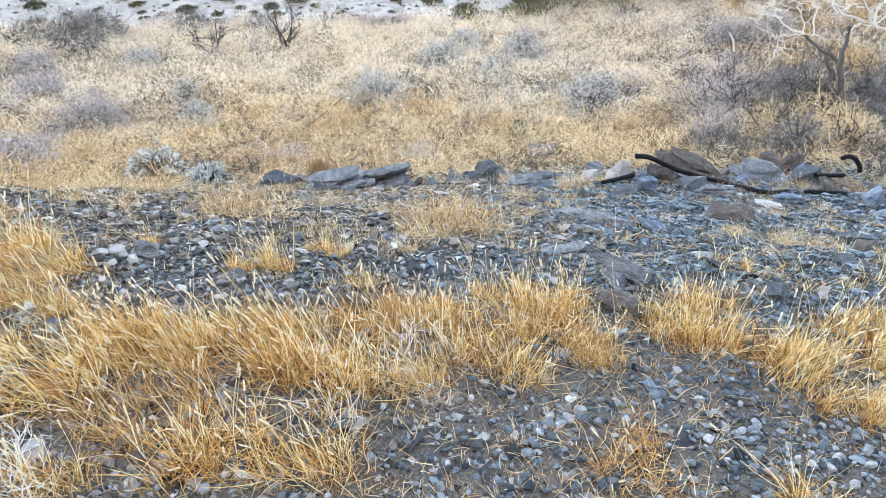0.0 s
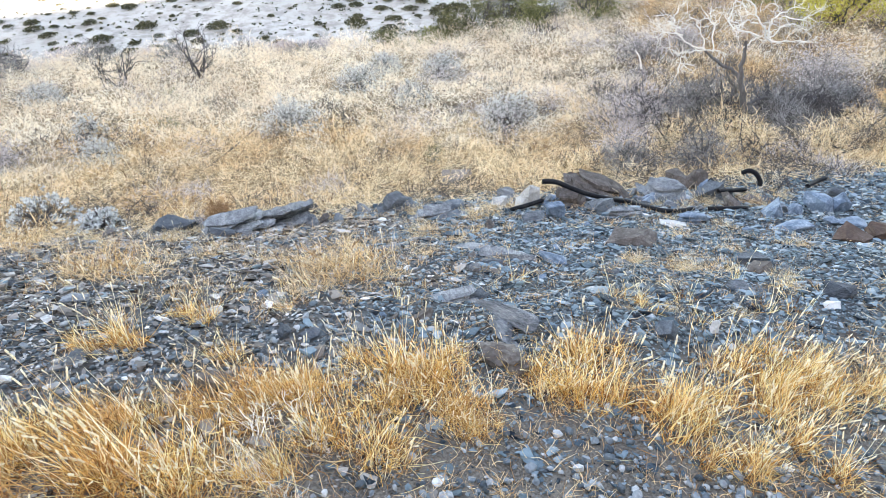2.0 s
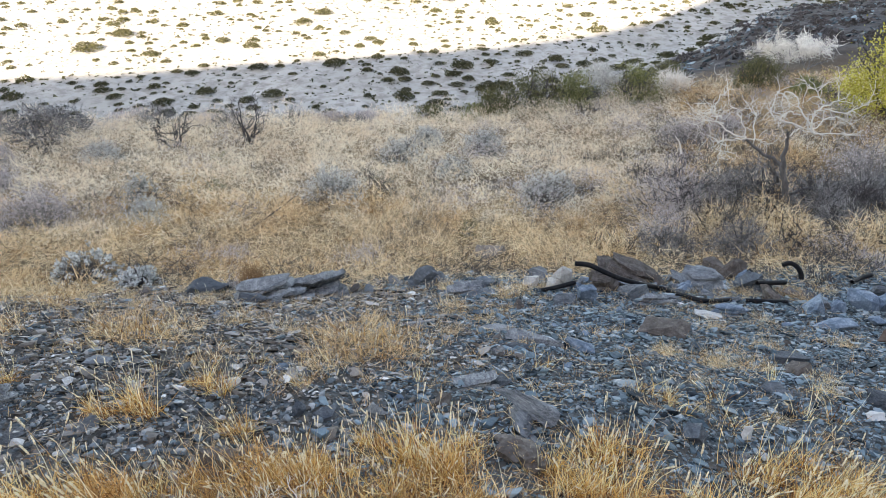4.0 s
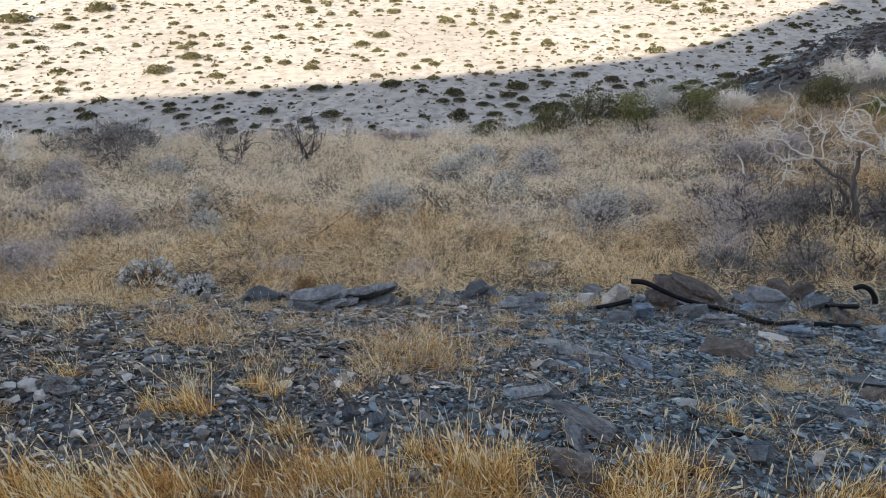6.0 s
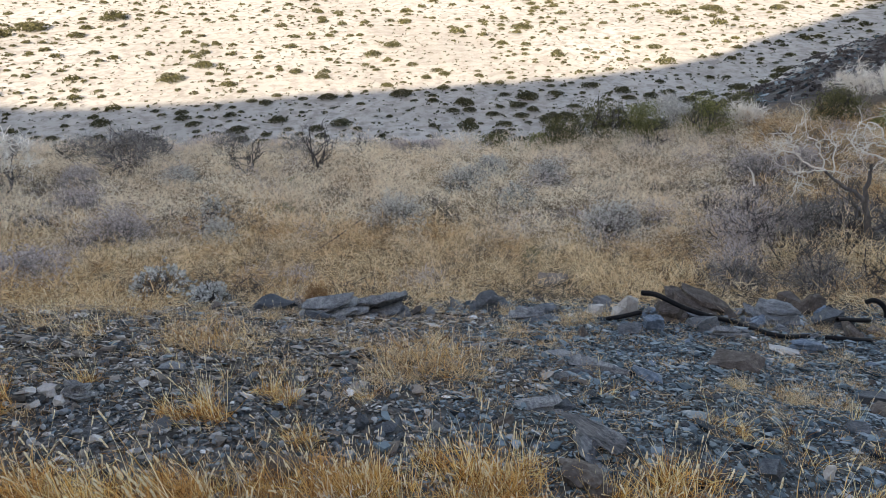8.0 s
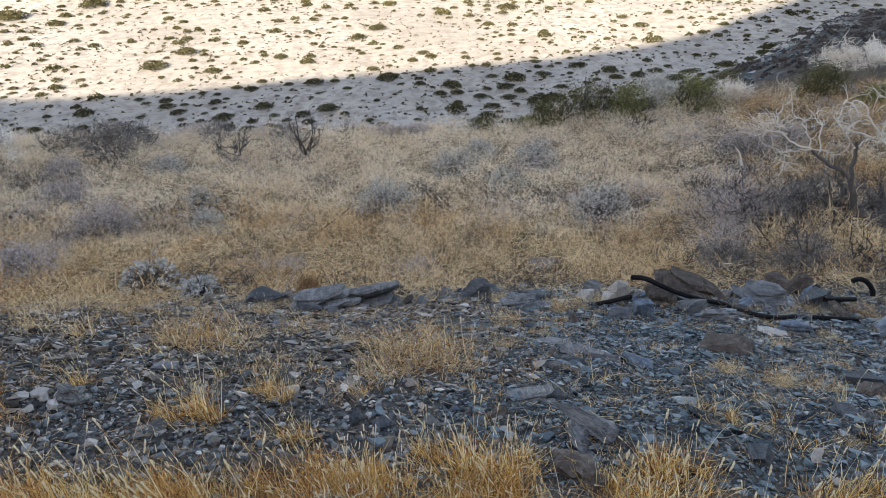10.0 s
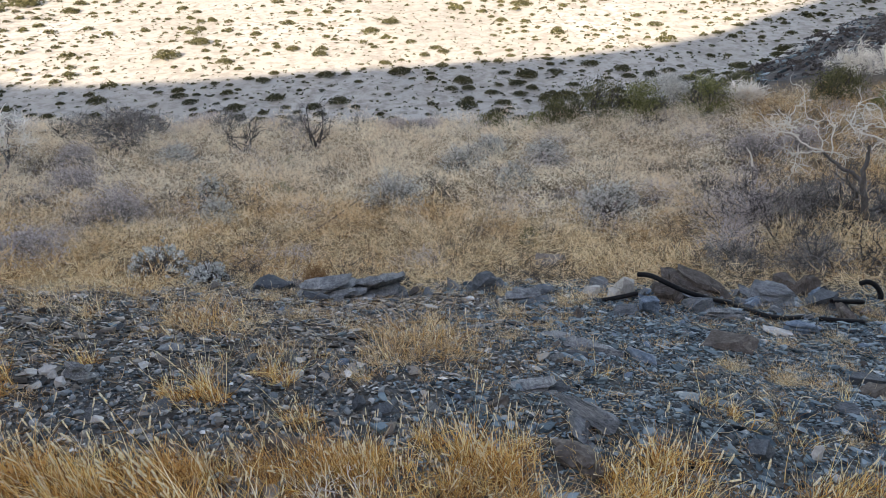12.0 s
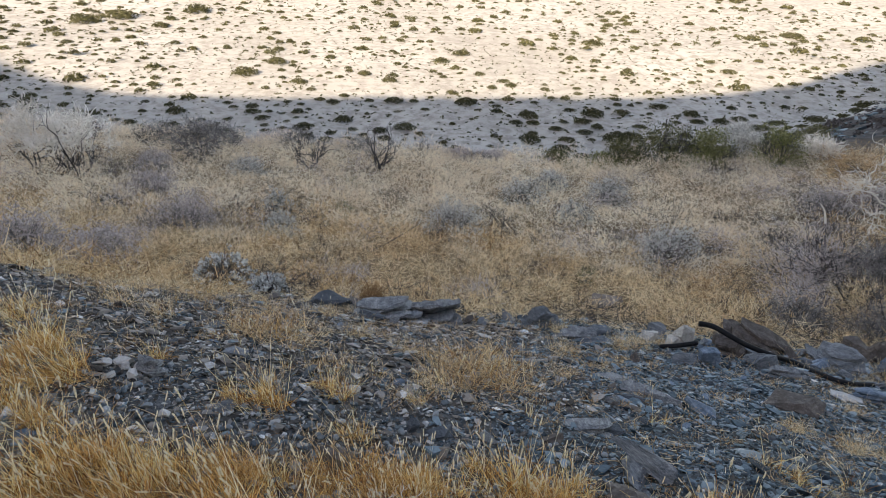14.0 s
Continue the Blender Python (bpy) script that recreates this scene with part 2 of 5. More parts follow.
M_OLIVE = material("olive_leaf", ((0.2, (0.055, 0.062, 0.026)), (0.5, (0.135, 0.133, 0.065)), (0.8, (0.26, 0.245, 0.125))), 5, 40, 0.7, 0, vary=0.28, islands=True, through_light=0.2)
M_LIME = material("lime_leaf", ((0.2, (0.10, 0.115, 0.035)), (0.5, (0.215, 0.222, 0.092)), (0.8, (0.41, 0.40, 0.20))), 5, 40, 0.7, 0, vary=0.28, islands=True, through_light=0.25)
# yellow-green leaves, with sunlight put into the colour
M_SUNNY_LEAF = material("sunlit_yellow_leaf", ((0.2, (0.30, 0.26, 0.04)), (0.5, (0.64, 0.58, 0.11)), (0.8, (0.82, 0.76, 0.28))), 5, 40, 0.7, 0, vary=0.28, islands=True, through_light=0.3)
M_SCRUB = material("desert_scrub", ((0.2, (0.024, 0.025, 0.014)), (0.5, (0.072, 0.073, 0.036)), (0.8, (0.15, 0.147, 0.075))), 0.5, 4, 0.9, 0, vary=0.2, islands=True, through_light=0.05)
M_LEAF_LITTER = material("withered_leaf", ((0.15, (0.15, 0.06, 0.022)), (0.45, (0.58, 0.29, 0.10)), (0.8, (0.92, 0.60, 0.26))), 8, 60, 0.75, 0, vary=0.35, islands=True, through_light=0.2)
M_RUSSET = material("russet_twigs", ((0.2, (0.13, 0.07, 0.035)), (0.5, (0.30, 0.175, 0.09)), (0.8, (0.46, 0.30, 0.17))), 8, 60, 0.8, 0, vary=0.25, islands=True)
M_PIPE = material("black_plastic", ((0.25, (0.006, 0.006, 0.007)), (0.5, (0.011, 0.011, 0.013)), (0.8, (0.05, 0.048, 0.045))), 12, 120, 0.55, 0.2, 0.002)


# ---- the shape of the ground ----
PROFILE = ((-8, 3.1), (-4, 1.75), (-2, 1.0), (-1, 0.66), (0, 0.37), (1, 0.15), (2, -0.05), (3, -0.42), (4, -0.86), (5, -1.27), (6, -1.66), (8, -2.2),
           (10.5, -2.78), (14, -3.33), (17, -3.62), (19.5, -3.82), (21.5, -4.35), (25, -6.1), (32, -9.4), (42, -13.6), (50, -15.0))
RIDGE = ((-320, 75), (-140, 55), (-103, 43), (-92, 40.2), (-84, 39.2), (-71, 39.7), (-60, 41), (-48, 42.2), (-36, 43.3), (-25, 44.6), (-18, 46.3),
         (-12, 48.3), (-5, 52.3), (0.4, 55), (20, 66), (320, 90))


def smooth(a, b, v):
    s = np.clip((v - a) / (b - a), 0, 1)
    return s * s * (3 - 2 * s)


def curve(table, v):
    """A soft line through a table of places and heights."""
    xs, zs = np.array(table, float).T
    return sum(np.interp(v + d * np.clip(np.abs(v) * 0.1, 0.25, 6), xs, zs) for d in (-1, -0.5, 0, 0.5, 1)) / 5


def lumps(x, y, size, seed):
    """Smooth uneven ground, from crossed waves."""
    r = np.random.RandomState(seed)
    total = 0
    for _ in range(7):
        a, k, p = r.uniform(0, 6.28), 6.28 / size * r.uniform(0.6, 1.5), r.uniform(0, 6.28)
        total = total + np.sin((x * np.cos(a) + y * np.sin(a)) * k + p)
    return total / 7


def ground_z(x, y):
    """The height of the ground: hillside, brink, valley floor, spur and the ridge at the back."""
    x, y = np.asarray(x, float), np.asarray(y, float)
    right = np.clip(x - 3.5, 0, 30)
    back = np.where(y > 15, 15 + (y - 15) / (1 + 0.085 * right), y)
    z = curve(PROFILE, np.clip(back, -8, 50))
    z = z - 0.1 * np.clip(x, -4, 4) * (1 - smooth(3.0, 5.5, y)) * smooth(-6, 0, y)
    z = z + 0.055 * np.clip(right, 0, 12) * smooth(8, 17, y) * (1 - smooth(24, 40, y))
    floor = -22 + 0.14 * np.clip(y, 40, 190) + 0.06 * np.clip(y - 190, 0, 300) + 0.5 * lumps(x, y, 45, 5)
    z = np.where(y > 40, z * (1 - smooth(42, 54, y)) + floor * smooth(42, 54, y), z)
    spur = -3.3 - 0.075 * (y - 22) - 0.42 * np.clip(11.5 + 0.62 * (y - 22) - x, 0, 90) + 0.1 * np.clip(x - 11.5 - 0.62 * (y - 22), 0, 60)
    spur = spur - 60 * (1 - smooth(14, 24, y)) - 0.35 * np.clip(y - 70, 0, 200)
    z = np.maximum(z, spur) + 0.15 * np.exp(-((z - spur) / 0.8) ** 2)
    crest = np.interp(x, *np.array(RIDGE, float).T)
    hill = np.interp(y, (-400, -140, -70, -8), (0.4, 0.75, 1, 0)) * (crest - 3.1)
    z = np.where(y < -8, 3.1 + hill + 2.5 * lumps(x, y, 25, 8) * smooth(-12, -40, y) * (1 - np.exp(-(((y + 70) / 12) ** 2))), z)
    z = z + 0.035 * lumps(x, y, 0.9, 1) + 0.012 * lumps(x, y, 0.28, 2) + 0.13 * lumps(x, y, 4.0, 3) * smooth(5, 9, y) + 0.35 * lumps(x, y, 9, 4) * smooth(22, 30, np.abs(y))
    return z

# ---- mesh tools ----
def mesh_object(name, verts, faces, mat, parent=None, label="", smooth_faces=False):
    """One mesh object from arrays; faces is an array of triangles or quads, or a list of such arrays."""
    faces = faces if isinstance(faces, list) else [faces]
    me = bpy.data.meshes.new(name)
    verts = np.ascontiguousarray(verts, dtype=np.float32)
    me.vertices.add(len(verts))
    me.vertices.foreach_set("co", verts.ravel())
    corner = np.concatenate([np.asarray(f, np.int32).ravel() for f in faces])
    sizes = np.concatenate([np.full(len(f), np.asarray(f).shape[1], np.int32) for f in faces])
    me.loops.add(len(corner))
    me.loops.foreach_set("vertex_index", corner)
    me.polygons.add(len(sizes))
    me.polygons.foreach_set("loop_start", np.concatenate([[0], np.cumsum(sizes)[:-1]]).astype(np.int32))
    me.polygons.foreach_set("use_smooth", np.full(len(sizes), smooth_faces))
    me.update(calc_edges=True)
    me.materials.append(mat)
    ob = new(name, me)
    if parent:
        ob.parent = parent
    if label:
        ob["label"] = label
    return ob


def joined(pieces):
    """Several (verts, faces) with faces of one kind, as one."""
    vs, fs, n = [], [], 0
    for v, f in pieces:
        vs.append(v)
        fs.append(f + n)
        n += len(v)
    return np.concatenate(vs), np.concatenate(fs)


def unit(v):
    return v / (np.linalg.norm(v, axis=-1, keepdims=True) + 1e-9)


def strands(r, base, way, length, bend, width, segs=3):
    """Tapering blades: start, direction, length, sag at the tip and width for each. Gives verts, quads, tips, tip directions."""
    n = len(base)
    t = np.linspace(0, 1, segs + 1)
    mid = base[:, None] + length[:, None, None] * (t[None, :, None] * way[:, None] + (t**2)[None, :, None] * bend[:, None])
    side = unit(np.cross(way, r.normal(size=(n, 3))))
    half = (width[:, None] * (1 - 0.75 * t)[None] * 0.5)[..., None] * side[:, None]
    verts = np.stack([mid - half, mid + half], 2).reshape(-1, 3)
    k = (np.arange(n)[:, None] * (segs + 1) + np.arange(segs)[None]).ravel() * 2
    return verts, np.stack([k, k + 1, k + 3, k + 2], 1), mid[:, -1], unit(mid[:, -1] - mid[:, -2])


def wiggly(r, base, way, length, kink, width, segs=3):
    """Crooked stems that change direction at every joint. Gives verts and quads."""
    n = len(base)
    step, mid, d = length[:, None] / segs, [base], way
    for _ in range(segs):
        d = unit(d + r.normal(0, kink, (n, 3)))
        mid.append(mid[-1] + d * step)
    mid = np.stack(mid, 1)
    side = unit(np.cross(way, r.normal(size=(n, 3))))
    t = np.linspace(0, 1, segs + 1)
    half = (width[:, None] * (1 - 0.6 * t)[None] * 0.5)[..., None] * side[:, None]
    verts = np.stack([mid - half, mid + half], 2).reshape(-1, 3)
    k = (np.arange(n)[:, None] * (segs + 1) + np.arange(segs)[None]).ravel() * 2
    return verts, np.stack([k, k + 1, k + 3, k + 2], 1)


def spindles(r, base, way, length, radius):
    """Slender four-sided ears, pointed at both ends."""
    n = len(base)
    a = unit(np.cross(way, r.normal(size=(n, 3))))
    b = np.cross(way, a)
    ring = base[:, None] + 0.4 * length[:, None, None] * way[:, None] + radius[:, None, None] * np.stack([a, b, -a, -b], 1)
    verts = np.concatenate([base[:, None], ring, (base + length[:, None] * way)[:, None]], 1).reshape(-1, 3)
    f = np.array([[0, 2, 1], [0, 3, 2], [0, 4, 3], [0, 1, 4], [5, 1, 2], [5, 2, 3], [5, 3, 4], [5, 4, 1]])
    return verts, (np.arange(n)[:, None, None] * 6 + f[None]).reshape(-1, 3)


def leaves(r, at, size, lift=0.4):
    """Small folded leaves at the given places: quads bent along the middle."""
    n = len(at)
    a = unit(r.normal(size=(n, 3)) + (0, 0, lift))
    b = unit(np.cross(a, r.normal(size=(n, 3))))
    up = np.cross(a, b) * 0.25
    s = size[:, None]
    verts = np.stack([at - a * s * 0.5, at + b * s * 0.3 + up * s, at + a * s * 0.5, at - b * s * 0.3 + up * s], 1).reshape(-1, 3)
    k = np.arange(n)[:, None] * 4
    return verts, np.concatenate([k + [0, 1, 2], k + [0, 2, 3]])


def tube(points, radii, sides=5):
    """A round limb through points; gives verts and quads."""
    p = np.asarray(points, float)
    way = unit(np.gradient(p, axis=0))
    ref = np.where(np.abs(way[:, 2:3]) > 0.9, (1.0, 0, 0), (0, 0, 1.0))
    a = unit(np.cross(way, ref))
    b = np.cross(way, a)
    ang = np.linspace(0, 2 * np.pi, sides, endpoint=False)
    ring = p[:, None] + np.asarray(radii)[:, None, None] * (np.cos(ang)[None, :, None] * a[:, None] + np.sin(ang)[None, :, None] * b[:, None])
    i, j = np.meshgrid(np.arange(len(p) - 1), np.arange(sides), indexing="ij")
    j2 = (j + 1) % sides
    quads = np.stack([i * sides + j, i * sides + j2, (i + 1) * sides + j2, (i + 1) * sides + j], -1).reshape(-1, 4)
    return ring.reshape(-1, 3), quads


def grow(r, start, way, length, radius, level, out, wander=0.35, kids=3, steps=4, lift=0.15, shrink=0.62):
    """A limb that wanders and forks; collects (points, radii)."""
    pts, d = [np.array(start, float)], unit(np.array(way, float))
    for _ in range(steps):
        d = unit(d + r.normal(size=3) * wander + (0, 0, lift * 0.3))
        pts.append(pts[-1] + d * length / steps)
    out.append((pts, np.linspace(radius, radius * 0.5 if level else radius * 0.25, steps + 1)))
    if level:
        for _ in range(kids):
            k = r.randint(2, steps + 1)
            side = unit(d + r.normal(size=3) * 0.9 + (0, 0, lift))
            grow(r, pts[k], side, length * shrink * r.uniform(0.7, 1.15), radius * 0.55, level - 1, out, wander, kids, steps, lift, shrink)


def limbs(parts, sides=5):
    return joined([tube(p, q, sides) for p, q in parts])


def spline(points, per=6):
    """A soft curve through points."""
    p = np.asarray(points, float)
    p = np.concatenate([[2 * p[0] - p[1]], p, [2 * p[-1] - p[-2]]])
    out = []
    for k in range(1, len(p) - 2):
        for t in np.linspace(0, 1, per, endpoint=False):
            a, b, c, d = p[k - 1 : k + 3]
            out.append(0.5 * (2 * b + (c - a) * t + (2 * a - 5 * b + 4 * c - d) * t**2 + (3 * b - a - 3 * c + d) * t**3))
    return np.array(out + [p[-2]])


def thing(name, place, label, category, group="", turn=0.0, size=1.0):
    ob = new(name)
    ob.empty_display_size = 0.1
    ob.matrix_basis = pose(*place, 0, 0, turn) @ Matrix.Diagonal((size, size, size, 1))
    return tagged(ob, label, category, group)


def on_ground(x, y, sink=0.0):
    return (x, y, float(ground_z(x, y)) - sink)


def dome(r, n, w, h, shell=0.5):
    """Points in a low mound of width w and height h, most of them near its skin."""
    d = unit(r.normal(size=(n, 3)))
    d[:, 2] = np.abs(d[:, 2])
    q = 1 - shell * r.rand(n) ** 1.6
    bump = 1 + 0.13 * np.sin(d[:, 0] * 5 + d[:, 1] * 3) * np.cos(d[:, 1] * 6 - d[:, 2] * 4)
    return d * (q * bump)[:, None] * (w / 2, w / 2, h)


def stone_shape(r, size, points=13, square=3.0):
    """An angular stone: the hull of a few points on a rounded box."""
    d = unit(r.normal(size=(points, 3)))
    d = d / (np.abs(d) ** square).sum(1, keepdims=True) ** (1 / square)
    bm = bmesh.new()
    for p in d * r.uniform(0.8, 1.0, (points, 1)) * np.array(size) / 2:
        bm.verts.new(p)
    hull = bmesh.ops.convex_hull(bm, input=bm.verts)
    loose = {g for g in hull["geom_interior"] + hull["geom_unused"] if isinstance(g, bmesh.types.BMVert)}
    bmesh.ops.delete(bm, geom=list(loose), context="VERTS")
    bmesh.ops.triangulate(bm, faces=bm.faces)
    bm.verts.index_update()
    v = np.array([q.co[:] for q in bm.verts])
    f = np.array([[q.index for q in face.verts] for face in bm.faces])
    bm.free()
    return v, f

# ---- the ground, one sheet ----
def graded(fine_from, fine_to, step, ends, grow_by):
    """Grid lines, close together in the middle stretch and wider outside."""
    mid = list(np.arange(fine_from, fine_to, step))
    for end, way in ((ends[0], -1), (ends[1], 1)):
        v, s, side = (mid[0], step, []) if way < 0 else (mid[-1], step, [])
        while (v - end) * way < 0:
            s *= grow_by
            v += s * way
            side.append(v)
        mid = side[::-1] + mid if way < 0 else mid + side
    return np.array(mid)


xs, ys = graded(-4.2, 4.6, 0.07, (-1500, 1500), 1.085), np.sort(np.concatenate([graded(0.2, 7.0, 0.07, (-900, 2500), 1.07), [-72, -70, -68]]))
gx, gy = np.meshgrid(xs, ys)
gz = ground_z(gx, gy)
nx, ny = len(xs), len(ys)
i, j = np.meshgrid(np.arange(ny - 1), np.arange(nx - 1), indexing="ij")
k = (i * nx + j).ravel()
ground = mesh_object("ground", np.stack([gx, gy, gz], -1).reshape(-1, 3), np.stack([k, k + 1, k + nx + 1, k + nx], 1), M_GROUND, smooth_faces=True)
tagged(ground, "hillside of slate gravel and dry soil falling to a sandy valley", "ground", kind="structure")

# ---- rocks ----
def rock(seed, x, y, w, d, h, mat, label, name="rock", turn=0.0, tilt=(0, 0), sink=0.25, points=30, square=4.0):
    """A broken rock with chipped faces; w, d, h in metres."""
    r = np.random.RandomState(seed)
    v, f = stone_shape(r, (w, d, h), points, square)
    bm = bmesh.new()
    vs = [bm.verts.new(p) for p in v]
    for tri in f:
        bm.faces.new([vs[k] for k in tri])
    bmesh.ops.subdivide_edges(bm, edges=bm.edges, cuts=3, use_grid_fill=True)
    for p in bm.verts:
        n = noise.noise(p.co * 5 / max(w, 0.1) + Vector((seed, 0, 0))) * 0.09 + noise.noise(p.co * 14 / max(w, 0.1)) * 0.05 + noise.noise(p.co * 60) * 0.02
        layer = math.copysign(0.022, math.sin(p.co.z / h * 16 + seed + 2 * noise.noise(p.co * 8)))
        p.co += Vector((p.co.x, p.co.y, 0)) * (n + layer) + Vector((0, 0, p.co.z)) * n
    me = bpy.data.meshes.new(name)
    bm.to_mesh(me)
    bm.free()
    me.materials.append(mat)
    ob = new(name, me)
    ob.matrix_basis = pose(x, y, float(ground_z(x, y)) + h * (0.5 - sink), tilt[0], tilt[1], turn)
    return tagged(ob, label, "rock", "rocks on the bank")


def layered_rock(seed, x, y, w, d, h, mat, label, turn=0.0, tilt=(0, 0), layers=4, sink=0.2, points=24, square=9.0):
    """A slab of split slate: broken sheets lying on one another, each set back a little, with worn edges."""
    r = np.random.RandomState(seed)
    bm, z = bmesh.new(), -h / 2
    for k in range(layers):
        t = h / layers * r.uniform(0.8, 1.25)
        f = 1 - 0.4 * (k / layers) ** 1.3
        v, tri = stone_shape(r, (w * f * r.uniform(0.9, 1.05), d * f * r.uniform(0.9, 1.05), t * 1.5), points, square)
        a = r.normal(0, 0.09)
        v = v @ np.array([[math.cos(a), -math.sin(a), 0], [math.sin(a), math.cos(a), 0], [r.normal(0, 0.1), 0, 1]])
        v = v + (r.normal(0, 0.06) * w, r.normal(0, 0.06) * d, z + t / 2)
        vs = [bm.verts.new(p) for p in v]
        for q in tri:
            bm.faces.new([vs[i] for i in q])
        z += t
    bmesh.ops.subdivide_edges(bm, edges=bm.edges, cuts=3, use_grid_fill=True)
    for p in bm.verts:
        n = noise.noise(p.co * 7 / w + Vector((seed, 0, 0))) * 0.09 + noise.noise(p.co * 30 / w) * 0.06
        p.co += Vector((p.co.x, p.co.y, 0)) * n + Vector((0, 0, noise.noise(p.co * 16 / w + Vector((0, seed, 0))) * h * 0.09))
    me = bpy.data.meshes.new("rock")
    bm.to_mesh(me)
    bm.free()
    me.materials.append(mat)
    ob = new("rock", me)
    ob.matrix_basis = pose(x, y, float(ground_z(x, y)) + h * (0.5 - sink), tilt[0], tilt[1], turn)
    return tagged(ob, label, "rock", "rocks on the bank")


ROCKS = []  # x, y, width, depth, height, turn, tilt x, tilt y
ROCKS.append((M_LIGHT_SLATE, "long grey slate slab lying in the gravel, chipped edges", ((0.80, 2.95, 0.36, 0.13, 0.07, -24, -8, 5), (0.62, 3.25, 0.24, 0.12, 0.05, 12, -10, 0), (0.12, 3.28, 0.22, 0.10, 0.05, 6, -10, 0))))
ROCKS.append((M_SLATE, "flat grey slate stone half sunk in the gravel", ((0.45, 2.28, 0.17, 0.10, 0.06, 10, -8, 0), (0.70, 4.55, 0.34, 0.16, 0.06, 8, -10, 0), (-0.26, 1.93, 0.12, 0.09, 0.06, 20, 0, 0),
      (-0.36, 1.94, 0.08, 0.06, 0.07, 70, 0, 0), (0.66, 2.79, 0.13, 0.10, 0.05, 15, -10, 0), (-1.59, 2.80, 0.16, 0.10, 0.05, 0, -8, 0), (-1.26, 2.36, 0.13, 0.08, 0.05, 0, 0, 0), (2.23, 2.79, 0.24, 0.13, 0.08, 10, 0, 8))))
ROCKS.append((M_SLATE, "blocky blue-grey slate boulder at the edge of the bank", ((3.05, 4.62, 0.22, 0.20, 0.26, 30, 0, 14), (1.33, 4.20, 0.20, 0.16, 0.13, 5, 0, 0), (1.99, 4.36, 0.24, 0.17, 0.16, 35, 10, 0),
      (0.38, 5.10, 0.24, 0.20, 0.18, 0, 0, 0), (-0.46, 5.30, 0.17, 0.16, 0.20, 20, 0, 0), (-1.54, 4.75, 0.42, 0.24, 0.18, 5, 0, 0), (-1.04, 4.26, 0.26, 0.18, 0.13, 0, 0, 0), (-0.86, 4.72, 0.36, 0.2, 0.16, 12, 8, 0))))
ROCKS.append((M_PALE_ROCK, "upright pale blue slate flake leaning in the gravel", ((1.05, 2.89, 0.11, 0.24, 0.09, 36, 8, 22),)))
ROCKS.append((M_PALE_ROCK, "pale blue-white weathered rock at the edge of the bank", ((3.26, 3.98, 0.24, 0.2, 0.2, 15, 0, 12), (3.84, 4.12, 0.44, 0.28, 0.17, -10, 12, 10), (3.98, 4.16, 0.3, 0.2, 0.2, 25, 0, -10), (3.2, 3.68, 0.34, 0.14, 0.07, 6, 0, 0), (3.75, 3.70, 0.30, 0.16, 0.07, -8, 0, 0), (3.5, 4.05, 0.18, 0.14, 0.14, 40, 10, 0), (3.55, 3.72, 0.14, 0.12, 0.08, 40, 10, 0))))
ROCKS.append((M_BROWN_ROCK, "brown-grey boulder wedged under the black pipe", ((2.02, 4.62, 0.2, 0.15, 0.12, 22, 6, -12),)))
ROCKS.append((M_BROWN_ROCK, "flat tan rock lying in the gravel", ((0.42, 1.66, 0.15, 0.13, 0.09, 30, -12, 0), (1.74, 3.36, 0.42, 0.24, 0.13, -4, -8, 0), (-0.57, 1.60, 0.13, 0.11, 0.09, 15, 0, 0), (2.14, 2.61, 0.19, 0.13, 0.09, 10, 0, 0), (0.19, 2.02, 0.13, 0.06, 0.05, 20, 0, 0), (3.0, 5.05, 0.3, 0.24, 0.24, 20, 0, 0))))
ROCKS.append((M_TAN_ROCK, "pale tan boulder half hidden in the dry grass", ((1.12, 6.57, 0.44, 0.30, 0.2, 0, 0, 0),)))
ROCKS.append((M_RUST_ROCK, "rust-brown rock at the edge of the gravel", ((3.42, 3.36, 0.28, 0.22, 0.18, 20, 0, 0), (3.75, 3.42, 0.24, 0.2, 0.16, -15, 0, 0))))
ROCKS.append((M_WHITE_ROCK, "small white quartz stone on the gravel", ((1.22, 4.86, 0.15, 0.12, 0.17, 10, 0, 0), (2.34, 3.89, 0.22, 0.10, 0.06, -10, 0, 0), (-0.66, 2.18, 0.085, 0.06, 0.05, 0, 0, 0), (-1.61, 1.95, 0.055, 0.045, 0.04, 0, 0, 0),
      (-1.555, 1.98, 0.09, 0.045, 0.045, 15, 0, 0), (-1.48, 1.905, 0.058, 0.05, 0.045, 15, 0, 0), (-1.525, 1.955, 0.05, 0.04, 0.035, 15, 0, 0), (-1.50, 1.985, 0.045, 0.035, 0.03, 50, 0, 0), (-1.22, 1.68, 0.05, 0.04, 0.035, 20, 0, 0), (-1.25, 1.73, 0.045, 0.03, 0.03, 0, 0, 0), (-1.52, 1.73, 0.035, 0.03, 0.025, 10, 0, 0), (-1.55, 1.87, 0.06, 0.05, 0.04, 60, 0, 0), (1.36, 1.80, 0.075, 0.05, 0.10, 20, 0, 20), (2.07, 1.99, 0.10, 0.06, 0.045, 0, 0, 0))))
ROCKS.append((M_SLATE, "grey rounded stone among the gravel", ((0.87, 1.70, 0.14, 0.10, 0.08, 10, 0, 0), (1.13, 1.77, 0.12, 0.10, 0.08, 30, 0, 0), (1.76, 2.24, 0.13, 0.10, 0.06, 0, 0, 0), (2.22, 2.12, 0.20, 0.14, 0.11, 10, 0, 0))))
seed = 10
